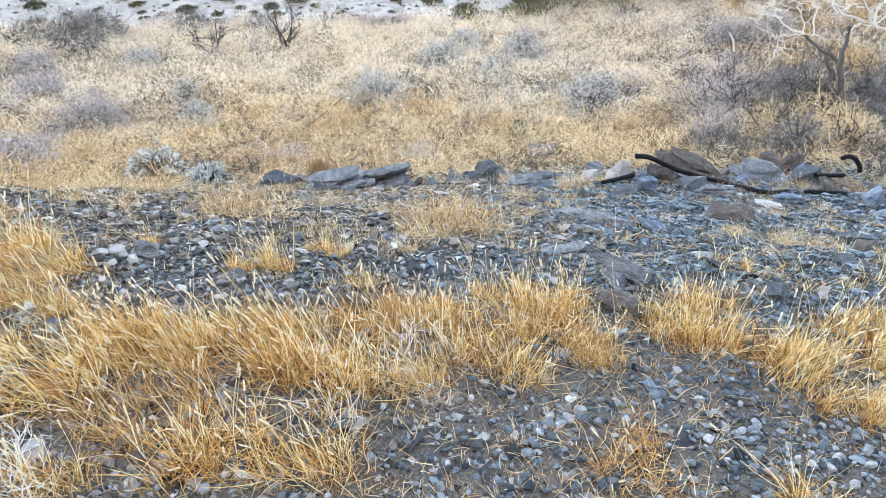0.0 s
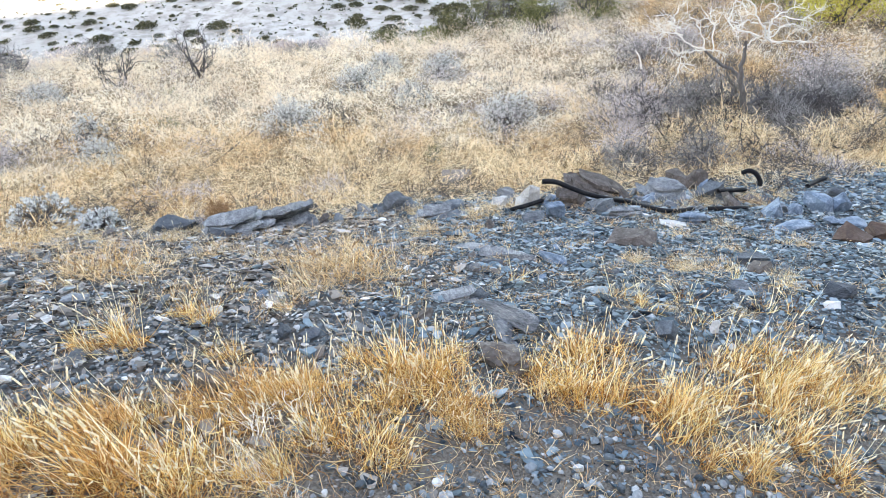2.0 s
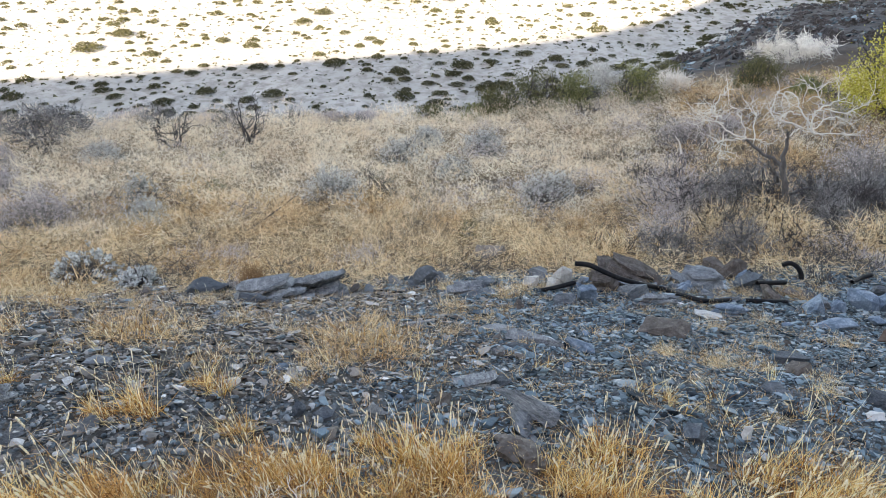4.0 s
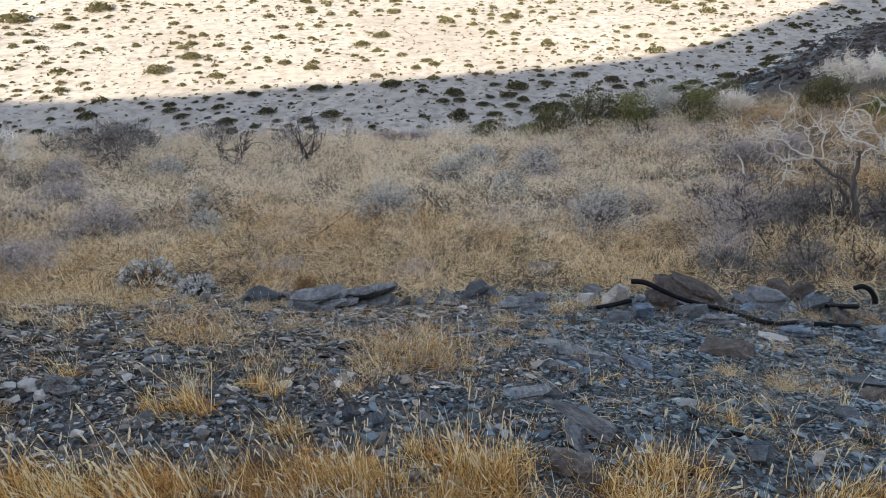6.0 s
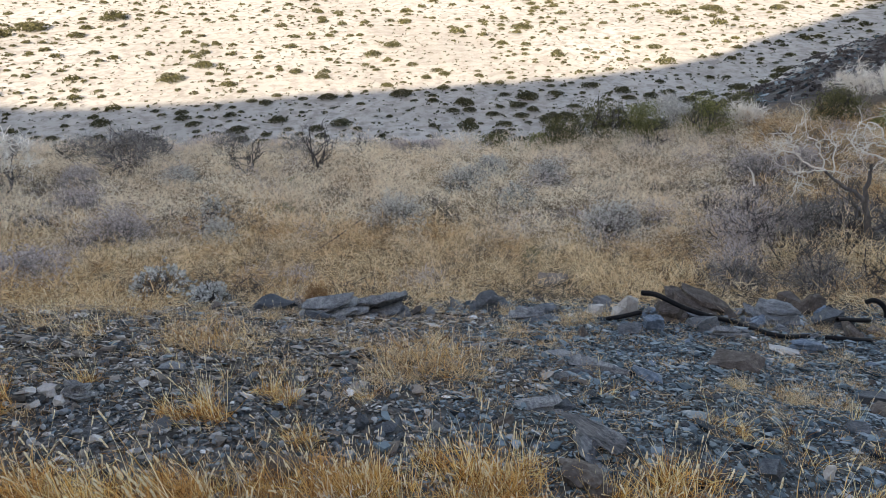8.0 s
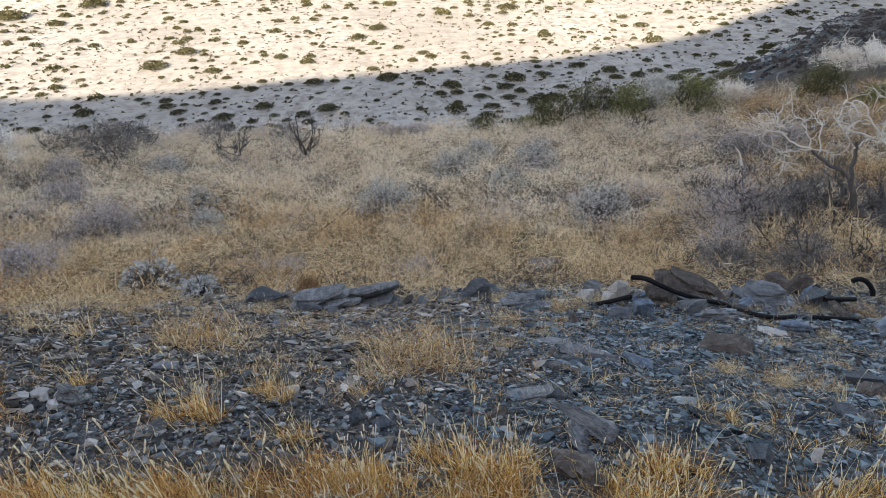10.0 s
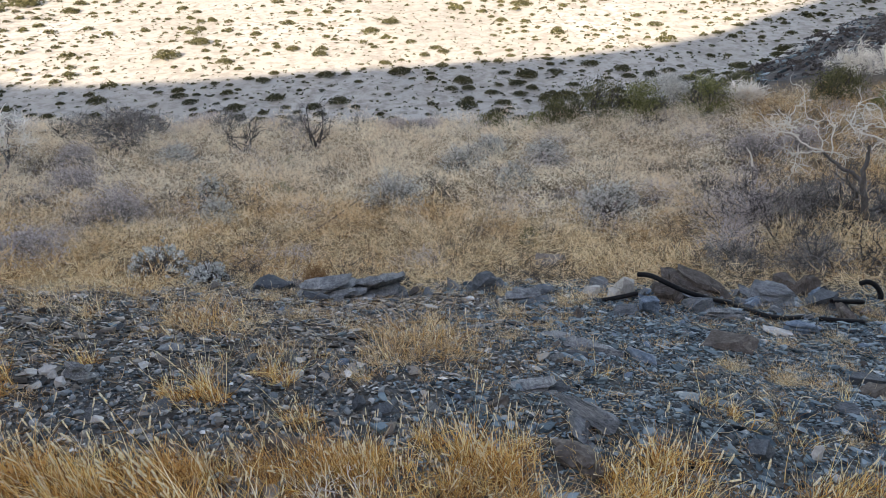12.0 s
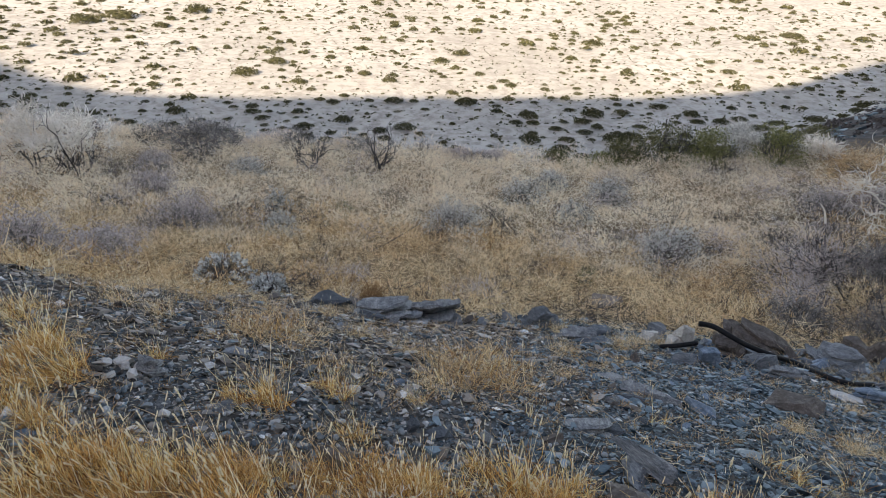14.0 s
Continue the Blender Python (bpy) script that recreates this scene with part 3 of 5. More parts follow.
for mat, label, rows in ROCKS:
    for x, y, w, d, h, turn, tx, ty in rows:
        seed += 1
        small = w < 0.12
        rock(seed, x, y, w, d, h, mat, label, "stone" if small else "rock", turn, (tx, ty), 0.2 if small else 0.3, 14 if small else 15, 3.0 if small else 5.5)

SPLIT = "long split slab of layered grey slate, chipped edges"
layered_rock(31, 0.52, 1.92, 0.22, 0.52, 0.12, M_LIGHT_SLATE, SPLIT, 11, (-15, 8), 3, 0.4, 12, 3.6)
layered_rock(32, 0.44, 1.66, 0.13, 0.26, 0.06, M_BROWN_ROCK, "flat tan slate flake leaning on the gravel", 30, (-16, 8), 2)
layered_rock(33, 0.36, 2.26, 0.24, 0.14, 0.06, M_LIGHT_SLATE, "flat grey slate flake lying in the gravel", 8, (-12, 0), 3)
layered_rock(34, -1.44, 1.97, 0.13, 0.11, 0.085, M_LIGHT_SLATE, "pale split rock beside small white stones", 12, (-12, 8), 4)
layered_rock(35, -0.96, 4.46, 0.66, 0.40, 0.18, M_LIGHT_SLATE, "outcrop of tilted slate sheets at the edge of the bank", 8, (-10, -7), 5, 0.3)
layered_rock(36, -0.62, 4.62, 0.52, 0.32, 0.24, M_LIGHT_SLATE, "outcrop of tilted slate sheets at the edge of the bank", 16, (-8, -8), 5, 0.3)
layered_rock(37, 1.55, 4.30, 0.20, 0.16, 0.12, M_PALE_ROCK, "square blue-grey slate block below the pipe", 6, (8, 4), 2)
layered_rock(38, 1.80, 4.68, 0.30, 0.2, 0.15, M_BROWN_ROCK, "brown broken block wedged under the black pipe", -8, (10, -6), 2, 0.1)
layered_rock(39, 2.14, 4.90, 0.66, 0.30, 0.16, M_BROWN_ROCK, "pointed brown slab leaning behind the pipe", -6, (10, 24), 3, -0.1)
layered_rock(40, 2.70, 4.72, 0.46, 0.30, 0.17, M_SLATE, "blue-grey slate boulder behind the pipe", -10, (10, 9), 3, 0.1)
layered_rock(41, 3.16, 5.0, 0.34, 0.22, 0.20, M_BROWN_ROCK, "brown boulder between the black pipes", 20, (8, 14), 2, 0.1)
layered_rock(42, 3.10, 4.74, 0.2, 0.14, 0.13, M_PALE_ROCK, "pale blue split rock between the black pipes", 30, (14, -20), 2, 0.1)
layered_rock(43, 2.1, 4.22, 0.34, 0.14, 0.07, M_LIGHT_SLATE, "flat grey slate flake below the pipe", -4, (-8, 0), 3)
layered_rock(44, 2.55, 3.98, 0.34, 0.16, 0.10, M_PALE_ROCK, "pale blue slate flake at the edge of the bank", 4, (-6, 4), 3)
layered_rock(45, 1.42, 4.72, 0.20, 0.14, 0.18, M_WHITE_ROCK, "small white quartz block at the edge of the bank", 20, (0, 24), 2, 0.1)
layered_rock(46, 0.62, 4.62, 0.34, 0.2, 0.1, M_LIGHT_SLATE, "flat slate sheets at the edge of the bank", 10, (-8, 0), 3)
layered_rock(47, 0.28, 4.98, 0.26, 0.2, 0.2, M_SLATE, "broken grey slate boulder half in the straw", 20, (8, 12), 3)

r = np.random.RandomState(71)
for n in range(74):
    x = r.uniform(-2.2, 3.6) if n < 34 else r.normal(2.35, 0.75)
    y = 4.95 - 0.35 * smooth(1.5, 3.5, x) + r.normal(0, 0.22)
    w = r.uniform(0.09, 0.26) if n < 34 else r.uniform(0.08, 0.23)
    y = y if n < 34 else y - 0.22 + r.normal(0, 0.1)
    rock(500 + n, x, y, w, w * r.uniform(0.5, 0.9), w * r.uniform(0.35, 0.7), (M_SLATE, M_LIGHT_SLATE, M_SLATE, M_BROWN_ROCK, M_PALE_ROCK if n % 2 else M_SLATE)[n % 5], "broken slate rock along the edge of the bank", "rock", r.uniform(0, 180), (r.uniform(-20, 20), r.uniform(-20, 20)), 0.3 if n < 34 else r.uniform(0.0, 0.25), 12, 6.0)

# ---- black pipes ----
def pipe(points, radius, label):
    path = spline(points, 7)
    v, f = tube(path, np.full(len(path), radius), 12)
    v2, f2 = tube(path, np.full(len(path), radius * 0.78), 12)
    n, m = len(v), len(path)
    a = np.arange(12)
    rim = np.stack([a, (a + 1) % 12, n + (a + 1) % 12, n + a], 1)
    last = (m - 1) * 12
    rim2 = np.stack([last + a, last + (a + 1) % 12, n + last + (a + 1) % 12, n + last + a], 1)
    ob = mesh_object("pipe", np.concatenate([v, v2]), np.concatenate([f, f2[:, ::-1] + n, rim, rim2]), M_PIPE, smooth_faces=True)
    return tagged(ob, label, "pipe", "black pipes on the rocks")


pipe(((1.51, 4.60, -0.880), (1.62, 4.58, -0.886), (1.73, 4.53, -0.923), (1.87, 4.50, -0.979), (2.05, 4.50, -1.041), (2.29, 4.58, -1.142), (2.34, 4.34, -1.065), (2.44, 4.21, -1.042), (2.60, 4.24, -1.074), (2.74, 4.28, -1.092)), 0.021,
     "long bent black plastic pipe lying over a boulder")
pipe(((1.24, 4.56, -1.101), (1.38, 4.57, -1.079), (1.53, 4.60, -1.059)), 0.019, "short piece of black plastic pipe beside the boulder")
pipe(((3.13, 4.75, -1.097), (3.17, 4.66, -1.121), (3.23, 4.58, -1.150), (3.21, 4.50, -1.174), (3.10, 4.42, -1.179), (2.96, 4.38, -1.166)), 0.022, "hooked black plastic pipe between rocks")
pipe(((3.07, 4.50, -1.075), (3.20, 4.52, -1.092), (3.37, 4.56, -1.119)), 0.02, "short straight black plastic pipe across the rocks")
pipe(((3.49, 4.82, -1.094), (3.52, 4.78, -1.055), (3.57, 4.75, -1.074), (3.61, 4.72, -1.132), (3.61, 4.70, -1.178)), 0.021, "arched loop of black plastic pipe standing out of the straw")
pipe(((2.83, 4.22, -1.069), (2.99, 4.18, -1.060), (3.16, 4.20, -1.083)), 0.02, "straight black plastic pipe lying in front of the rocks")
pipe(((4.03, 4.62, -1.18), (4.17, 4.70, -1.19), (4.31, 4.75, -1.19)), 0.02, "short end of black pipe in the straw")
pipe(((-0.06, 4.73, -1.156), (0.07, 4.66, -1.129), (0.19, 4.61, -1.117)), 0.014, "thin dark pipe half buried along the bank")


# ---- shrubs ----
SHRUB_SPOTS = []


def twiggy_shrub(name, seed, x, y, w, h, twig_mat, leaf_mat, label, n_twigs=160, n_leaves=900, leaf=0.022, clumps=0, group="shrubs on the slope", category="shrub"):
    """A low mound of thin radiating twigs with small leaves."""
    r = np.random.RandomState(seed)
    ob = thing(name, on_ground(x, y, 0.03), label, category, group, r.uniform(0, 360))
    h = h + 0.12 if w > 0.6 else h + 0.05
    SHRUB_SPOTS.append((x, y, w))
    tips = dome(r, n_twigs, w, h, 0.35)
    base = tips * (0.12, 0.12, 0.0) + (0, 0, 0.0)
    way = tips - base
    length = np.linalg.norm(way, axis=1)
    v, f, end, _ = strands(r, base, unit(way), length, r.normal(0, 0.12, (n_twigs, 3)), np.full(n_twigs, 0.012), 4)
    side = tips * r.uniform(0.45, 0.9, (n_twigs, 1))
    n2 = n_twigs * 3
    b2 = np.repeat(side, 3, 0)
    w2 = unit(np.repeat(unit(way), 3, 0) + r.normal(0, 0.7, (n2, 3)))
    v2, f2, end2, _ = strands(r, b2, w2, r.uniform(0.15, 0.4, n2) * h, r.normal(0, 0.2, (n2, 3)), np.full(n2, 0.007), 2)
    tagged(mesh_object("branchwork", *joined([(v, f), (v2, f2)]), twig_mat, ob), kind="stuff")
    if n_leaves:
        ends = np.concatenate([end, end2])
        if clumps:
            at = dome(r, clumps, w, h, 0.25)[r.randint(0, clumps, n_leaves)] + r.normal(0, 0.013, (n_leaves, 3))
        else:
            at = ends[r.randint(0, len(ends), n_leaves)] + r.normal(0, 0.05 * w, (n_leaves, 3)) * (1, 1, 0.5)
        at[:, 2] = np.maximum(at[:, 2], 0.02)
        tagged(mesh_object("foliage", *leaves(r, at, leaf * r.uniform(0.6, 1.5, n_leaves)), leaf_mat, ob), kind="stuff")
    return ob


def thicket(seed, x, y, w, h, label, twigs=420, mat=M_TWIG, wide=0.009):
    """A dense dark mound of bare crossing twigs."""
    r = np.random.RandomState(seed)
    ob = thing("thicket", on_ground(x, y, 0.04), label, "shrub", "bare shrubs round the dead tree")
    SHRUB_SPOTS.append((x, y, w * 0.8))
    for n in range(6):
        a = n * 1.05 + r.uniform(-0.3, 0.3)
        out = []
        grow(r, (0.06 * math.cos(a), 0.06 * math.sin(a), 0), (math.cos(a) * w / h * 0.45, math.sin(a) * w / h * 0.45, 0.8), h * 0.6, 0.016, 2, out, 0.3, 4, 4, 0.2, 0.7)
        tagged(mesh_object("stem", *limbs(out, 4), M_BARK, ob, smooth_faces=True), kind="stuff")
    at = dome(r, twigs * 4, w, h, 0.8)
    v, f = wiggly(r, at * 0.8, unit(at + r.normal(0, 0.4, at.shape)), r.uniform(0.08, 0.28, len(at)), 0.45, np.full(len(at), wide), 3)
    tagged(mesh_object("branchwork", v, f, mat, ob), kind="stuff")
    return ob


BARE = "dark grey leafless bush of tangled twigs round the dead tree"
for n, (x, y, w, h) in enumerate(((4.3, 8.7, 1.7, 1.0), (4.9, 8.4, 1.2, 0.95), (6.35, 8.2, 1.2, 0.6), (5.25, 8.9, 1.1, 0.75), (7.2, 8.8, 1.2, 0.5), (8.3, 9.6, 1.4, 0.6), (6.6, 10.2, 1.4, 0.7))):
    thicket(160 + n, x, y, w, h, BARE, 520, M_LILAC if n < 1 else M_TWIG, 0.008)
for n, (x, y, w, h) in enumerate(((6.15, 7.95, 1.1, 0.62), (6.65, 7.9, 1.0, 0.6), (7.9, 8.9, 1.3, 0.6), (5.6, 8.7, 1.0, 0.6), (6.4, 8.5, 1.1, 0.75))):
    thicket(170 + n, x, y, w, h, BARE, 480, M_BARK if n % 2 else M_TWIG, 0.010)
for n, (x, y, w, h) in enumerate(((-9.4, 18.5, 2.0, 0.95), (-10.9, 18.8, 1.6, 0.8), (-6.6, 19.2, 1.5, 0.9), (-4.7, 19.4, 1.2, 0.6), (-1.0, 19.5, 1.5, 0.4), (-13.0, 18.0, 1.8, 0.7))):
    thicket(150 + n, x, y, w, h, "low dull dark grey bare bush on the brink")
for n, (x, y, w, h) in enumerate(((3.95, 6.15, 1.0, 0.5), (4.7, 6.5, 1.1, 0.6), (5.3, 6.0, 1.0, 0.5), (3.1, 6.3, 0.8, 0.4), (5.0, 7.5, 1.2, 0.6), (4.2, 7.2, 0.9, 0.55), (5.9, 7.1, 1.2, 0.55), (2.4, 6.1, 0.7, 0.32), (6.6, 6.9, 1.2, 0.5))):
    thicket(180 + n, x, y, w, h, "dry tan bush of crossing brittle stems behind the pipes", 300, M_STRAW if n % 3 else M_TWIG, 0.0065)

SAGE = "pale grey-green sage bush in the dry grass"
LILAC = "greyish lilac leafless bush in the dry grass"
for n, (x, y, w, h, mat, label) in enumerate((
    (-0.98, 10.5, 1.10, 0.58, M_SAGE, SAGE), (2.60, 9.9, 1.05, 0.62, M_SAGE, SAGE), (0.27, 13.9, 1.2, 0.52, M_SAGE, SAGE), (1.0, 15.7, 0.8, 0.42, M_SAGE, SAGE), (2.28, 14.9, 1.1, 0.55, M_SAGE, SAGE),
    (1.32, 12.4, 0.75, 0.36, M_SAGE, SAGE), (-5.4, 9.5, 1.35, 0.55, M_LILAC, LILAC), (-4.42, 11.2, 0.5, 0.4, M_SAGE, SAGE), (-3.66, 9.3, 0.5, 0.4, M_SAGE, SAGE), (-4.75, 6.35, 0.85, 0.36, M_LILAC, LILAC),
    (-5.85, 6.5, 0.95, 0.42, M_LILAC, LILAC), (-6.5, 14.7, 1.0, 0.42, M_SAGE, SAGE), (7.1, 14.6, 1.4, 0.62, M_LILAC, LILAC), (-8.7, 14.4, 1.2, 0.5, M_LILAC, LILAC), (8.2, 14.7, 0.9, 0.55, M_LILAC, LILAC),
    (9.1, 10.9, 1.7, 0.85, M_LILAC, LILAC), (-7.4, 11.8, 1.1, 0.45, M_LILAC, LILAC))):
    twiggy_shrub("shrub", 100 + n, x, y, w, h, M_BARK if mat is M_SAGE else M_TWIG, mat, label, 190, 2600, 0.036)
for n, (x, y, w, h) in enumerate(((-3.05, 5.95, 0.66, 0.27), (-2.40, 5.55, 0.44, 0.17))):
    twiggy_shrub("shrub", 140 + n, x, y, w, h, M_BARK, M_WHITELEAF, "rounded bush of small whitish leaves at the edge of the gravel", 150, 1500, 0.03, 105)
thicket(190, 3.5, 7.3, 0.95, 0.46, "tangled bush of greyish white dry stems beside the straw", 240, M_LILAC, 0.007)
twiggy_shrub("plant", 146, 1.03, 7.6, 0.28, 0.24, M_TWIG, M_OLIVE, "small dark green plant in the dry grass", 40, 500, 0.022)
twiggy_shrub("plant", 147, -3.84, 14.5, 0.55, 0.3, M_TWIG, M_LIME, "small olive plant in the dry grass", 40, 400, 0.024)
twiggy_shrub("plant", 148, -3.2, 11.6, 0.34, 0.26, M_TWIG, M_LIME, "small olive plant in the dry grass", 40, 400, 0.022)
r = np.random.RandomState(149)
ball = thing("plant", on_ground(-1.23, 5.1, 0.02), "round fuzzy russet brown dry plant on the gravel's edge", "dry plant")
at = unit(r.normal(size=(2600, 3))) * (0.125, 0.125, 0.13) * r.uniform(0.4, 1.0, (2600, 1)) + (0, 0, 0.12)
tagged(mesh_object("branchwork", *wiggly(r, at, unit(at - (0, 0, 0.05) + r.normal(0, 0.09, at.shape)), r.uniform(0.02, 0.05, 2600), 0.4, np.full(2600, 0.003), 2), M_RUSSET, ball), kind="stuff")


def dead_shrub(seed, x, y, w, h, mat, label, stems=6, level=3, name="dead_shrub", thick=0.02, crown=None):
    """Bare crooked stems that fork out of one root."""
    r = np.random.RandomState(seed)
    ob = thing(name, on_ground(x, y, 0.04), label, "dead shrub", "dead shrubs on the brink")
    for n in range(stems):
        a = 6.283 * n / stems + r.uniform(-0.4, 0.4)
        spread = w / 2 / max(h, 0.1)
        out = []
        grow(r, (0.03 * math.cos(a), 0.03 * math.sin(a), 0), (math.cos(a) * spread * r.uniform(0.3, 1), math.sin(a) * spread * r.uniform(0.3, 1), 0.9), h * r.uniform(0.45, 0.62), thick, level, out, 0.32, 3, 4, 0.25, 0.66)
        mesh_object("stem", *limbs(out, 4), mat, ob, smooth_faces=True)
    if crown:
        heart = dome(r, 22, w * 1.0, h, 0.7) * (1, 1, 0.5) + (0, 0, h * 0.5)
        pick = r.randint(0, 22, 1100)
        way = unit(r.normal(size=(1100, 3)) + heart[pick] * (0.5, 0.5, 0.2) / w + (0, 0, 0.35))
        v, f = wiggly(r, heart[pick] + r.normal(0, 0.09, (1100, 3)), way, r.uniform(0.12, 0.4, 1100), 0.4, r.uniform(0.012, 0.026, 1100), 3)
        tagged(mesh_object("crown", v, f, crown, ob, "fine pale twigs"), kind="stuff")
    return ob


DEAD = "leafless dark grey dead shrub with crooked stems"
for n, (x, y, w, h, stems) in enumerate(((-3.54, 16.4, 1.5, 1.45, 4), (-5.19, 15.8, 1.9, 1.1, 4), (-9.8, 17.9, 1.7, 0.8, 8), (-10.4, 14.4, 0.9, 0.8, 5), (-2.83, 19.4, 0.7, 0.6, 6), (-11.2, 18.2, 1.5, 0.75, 8), (-8.9, 18.6, 1.6, 0.7, 8), (-6.9, 18.9, 1.3, 0.6, 8), (5.6, 18.1, 1.0, 0.7, 6), (4.67, 9.4, 1.7, 0.95, 7))):
    dead_shrub(200 + n, x, y, w, h, M_BARK, DEAD, stems + 1 if n < 2 else stems, 3, thick=0.026 if n < 2 else 0.02)
for n, (x, y, w, h) in enumerate(((-9.75, 13.0, 1.5, 1.8), (-10.9, 13.3, 1.5, 1.65))):
    dead_shrub(220 + n, x, y, w, h, M_BARK, "tall dead shrub with dark stems and a pale twiggy top", 4, 3, thick=0.026, crown=M_BLEACHED)
dead_shrub(225, -8.7, 16.4, 2.2, 0.95, M_BARK, "wide dead shrub with dark stems and dull grey twigs", 8, 3, thick=0.028, crown=M_TWIG)


# ---- dead tree with bleached limbs ----
def dead_tree(x, y):
    """An upright grey trunk, drooping bare limbs at its foot and a two-headed white crown."""
    r = np.random.RandomState(31)
    ob = thing("dead_tree", on_ground(x, y, 0.06), "dead tree with grey trunk and bleached white broken branches", "dead tree")

    def limb(points, r0, r1, drift=0.0, rough=0.006):
        p = spline([(a, drift * k / len(points), b) for k, (a, b) in enumerate(points)], 4)
        return p + r.normal(0, rough, p.shape), np.linspace(r0, r1, len(p))

    mesh_object("trunk", *limbs([limb(((0.05, -0.1), (0.03, 0.17), (-0.06, 0.4), (-0.14, 0.65), (-0.23, 0.9), (-0.25, 1.13), (-0.27, 1.36)), 0.062, 0.02),
                                 limb(((-0.24, 0.86), (-0.4, 0.98), (-0.58, 1.08), (-0.86, 1.27)), 0.032, 0.016)], 8), M_TRUNK, ob, smooth_faces=True)
    feet = (((-0.23, 0.63), (-0.33, 0.76), (-0.49, 0.87), (-0.65, 1.05)), ((-0.1, 0.28), (-0.39, 0.42), (-0.54, 0.56), (-0.8, 0.65), (-0.75, 0.37), (-0.62, 0.14)), ((0.0, 0.42), (0.29, 0.53), (0.6, 0.35), (0.8, 0.07), (0.92, -0.12)),
            ((0.0, 0.32), (0.28, 0.42), (0.57, 0.2), (0.63, -0.07)), ((0.05, 0.24), (0.43, 0.3), (0.78, 0.26), (0.95, 0.1)))
    for n, p in enumerate(feet):
        out = [limb(p, 0.026, 0.01, 0.2 * (n - 2))]
        for k in range(6):
            i = r.randint(4, len(out[0][0]))
            grow(r, out[0][0][i], unit(out[0][0][i] - out[0][0][i - 3] + r.normal(0, 0.1, 3)), r.uniform(0.2, 0.45), 0.009, 1, out, 0.35, 2, 4, -0.2)
        mesh_object("branch", *limbs(out, 5), M_TRUNK, ob, "dull grey drooping branch", True)
    heads = (
        # the head on the long limb
        (((-0.84, 1.27), (-1.08, 1.37), (-1.24, 1.52), (-1.29, 1.7), (-1.2, 1.82), (-1.08, 1.85)), ((-0.86, 1.28), (-1.15, 1.3), (-1.33, 1.3), (-1.5, 1.42)), ((-1.24, 1.52), (-1.43, 1.57), (-1.57, 1.59)), ((-1.27, 1.6), (-1.46, 1.65), (-1.52, 1.82)),
         ((-0.86, 1.28), (-0.92, 1.46), (-1.01, 1.62), (-1.09, 1.73)), ((-1.12, 1.3), (-1.2, 1.22), (-1.26, 1.08)), ((-0.84, 1.27), (-0.6, 1.24), (-0.4, 1.13)), ((-0.73, 1.25), (-0.76, 1.58), (-0.83, 1.68))),
        # the head on the trunk
        ((( -0.27, 1.3), (-0.08, 1.4), (0.1, 1.34)), ((0.1, 1.34), (-0.02, 1.47), (-0.23, 1.74), (-0.33, 1.89), (-0.49, 1.94), (-0.54, 1.78)), ((-0.05, 1.4), (-0.37, 1.53), (-0.49, 1.59), (-0.46, 1.82), (-0.36, 1.86)), ((0.08, 1.36), (0.04, 1.6), (0.14, 1.72), (0.3, 1.8), (0.28, 2.02)),
         ((0.1, 1.34), (0.22, 1.48), (0.42, 1.53), (0.62, 1.46)), ((0.1, 1.34), (0.44, 1.33), (0.74, 1.33)), ((0.15, 1.72), (0.03, 1.9), (-0.16, 2.0)), ((-0.16, 1.6), (-0.35, 1.66), (-0.52, 1.64), (-0.69, 1.71)), ((0.18, 1.7), (0.36, 1.64), (0.55, 1.76))))
    for n, p in enumerate(heads[0] + heads[1]):
        out = [limb(p, 0.0145 if len(p) > 4 else 0.011, 0.005, r.uniform(-0.4, 0.4), 0.012)]
        for k in range(11):
            i = r.randint(3, len(out[0][0]))
            d = unit(out[0][0][i] - out[0][0][i - 2] + r.normal(0, 0.1, 3))
            grow(r, out[0][0][i], d, r.uniform(0.10, 0.34), 0.0052, 1, out, 0.5, 2, 4, 0.1)
        mesh_object("branch", *limbs(out, 5), M_BLEACHED, ob, "bleached white branch", True)
    return ob


dead_tree(5.80, 8.3)
r = np.random.RandomState(5)
dead_stalk = thing("dead_stalk", on_ground(4.62, 9.2, 0.02), "single bare upright stalk with a white tip", "dead stalk")
mesh_object("stem", *tube(spline(((0, 0, 0), (-0.04, 0, 0.5), (-0.13, 0, 0.9)), 4), np.linspace(0.012, 0.01, 9)), M_BARK, dead_stalk, smooth_faces=True)
mesh_object("tip", *tube(spline(((-0.13, 0, 0.9), (-0.19, 0, 1.08), (-0.28, 0, 1.19)), 4), np.linspace(0.018, 0.008, 9)), M_BLEACHED, dead_stalk, "white broken tip", True)
stick = mesh_object("stick", *tube(spline(((-1.96, 8.25, -2.18), (-1.7, 8.75, -2.16), (-1.43, 9.3, -2.12)), 4), np.full(9, 0.009), 5), M_BARK, smooth_faces=True)
tagged(stick, "thin dark straight stick leaning in the dry grass", "stick")


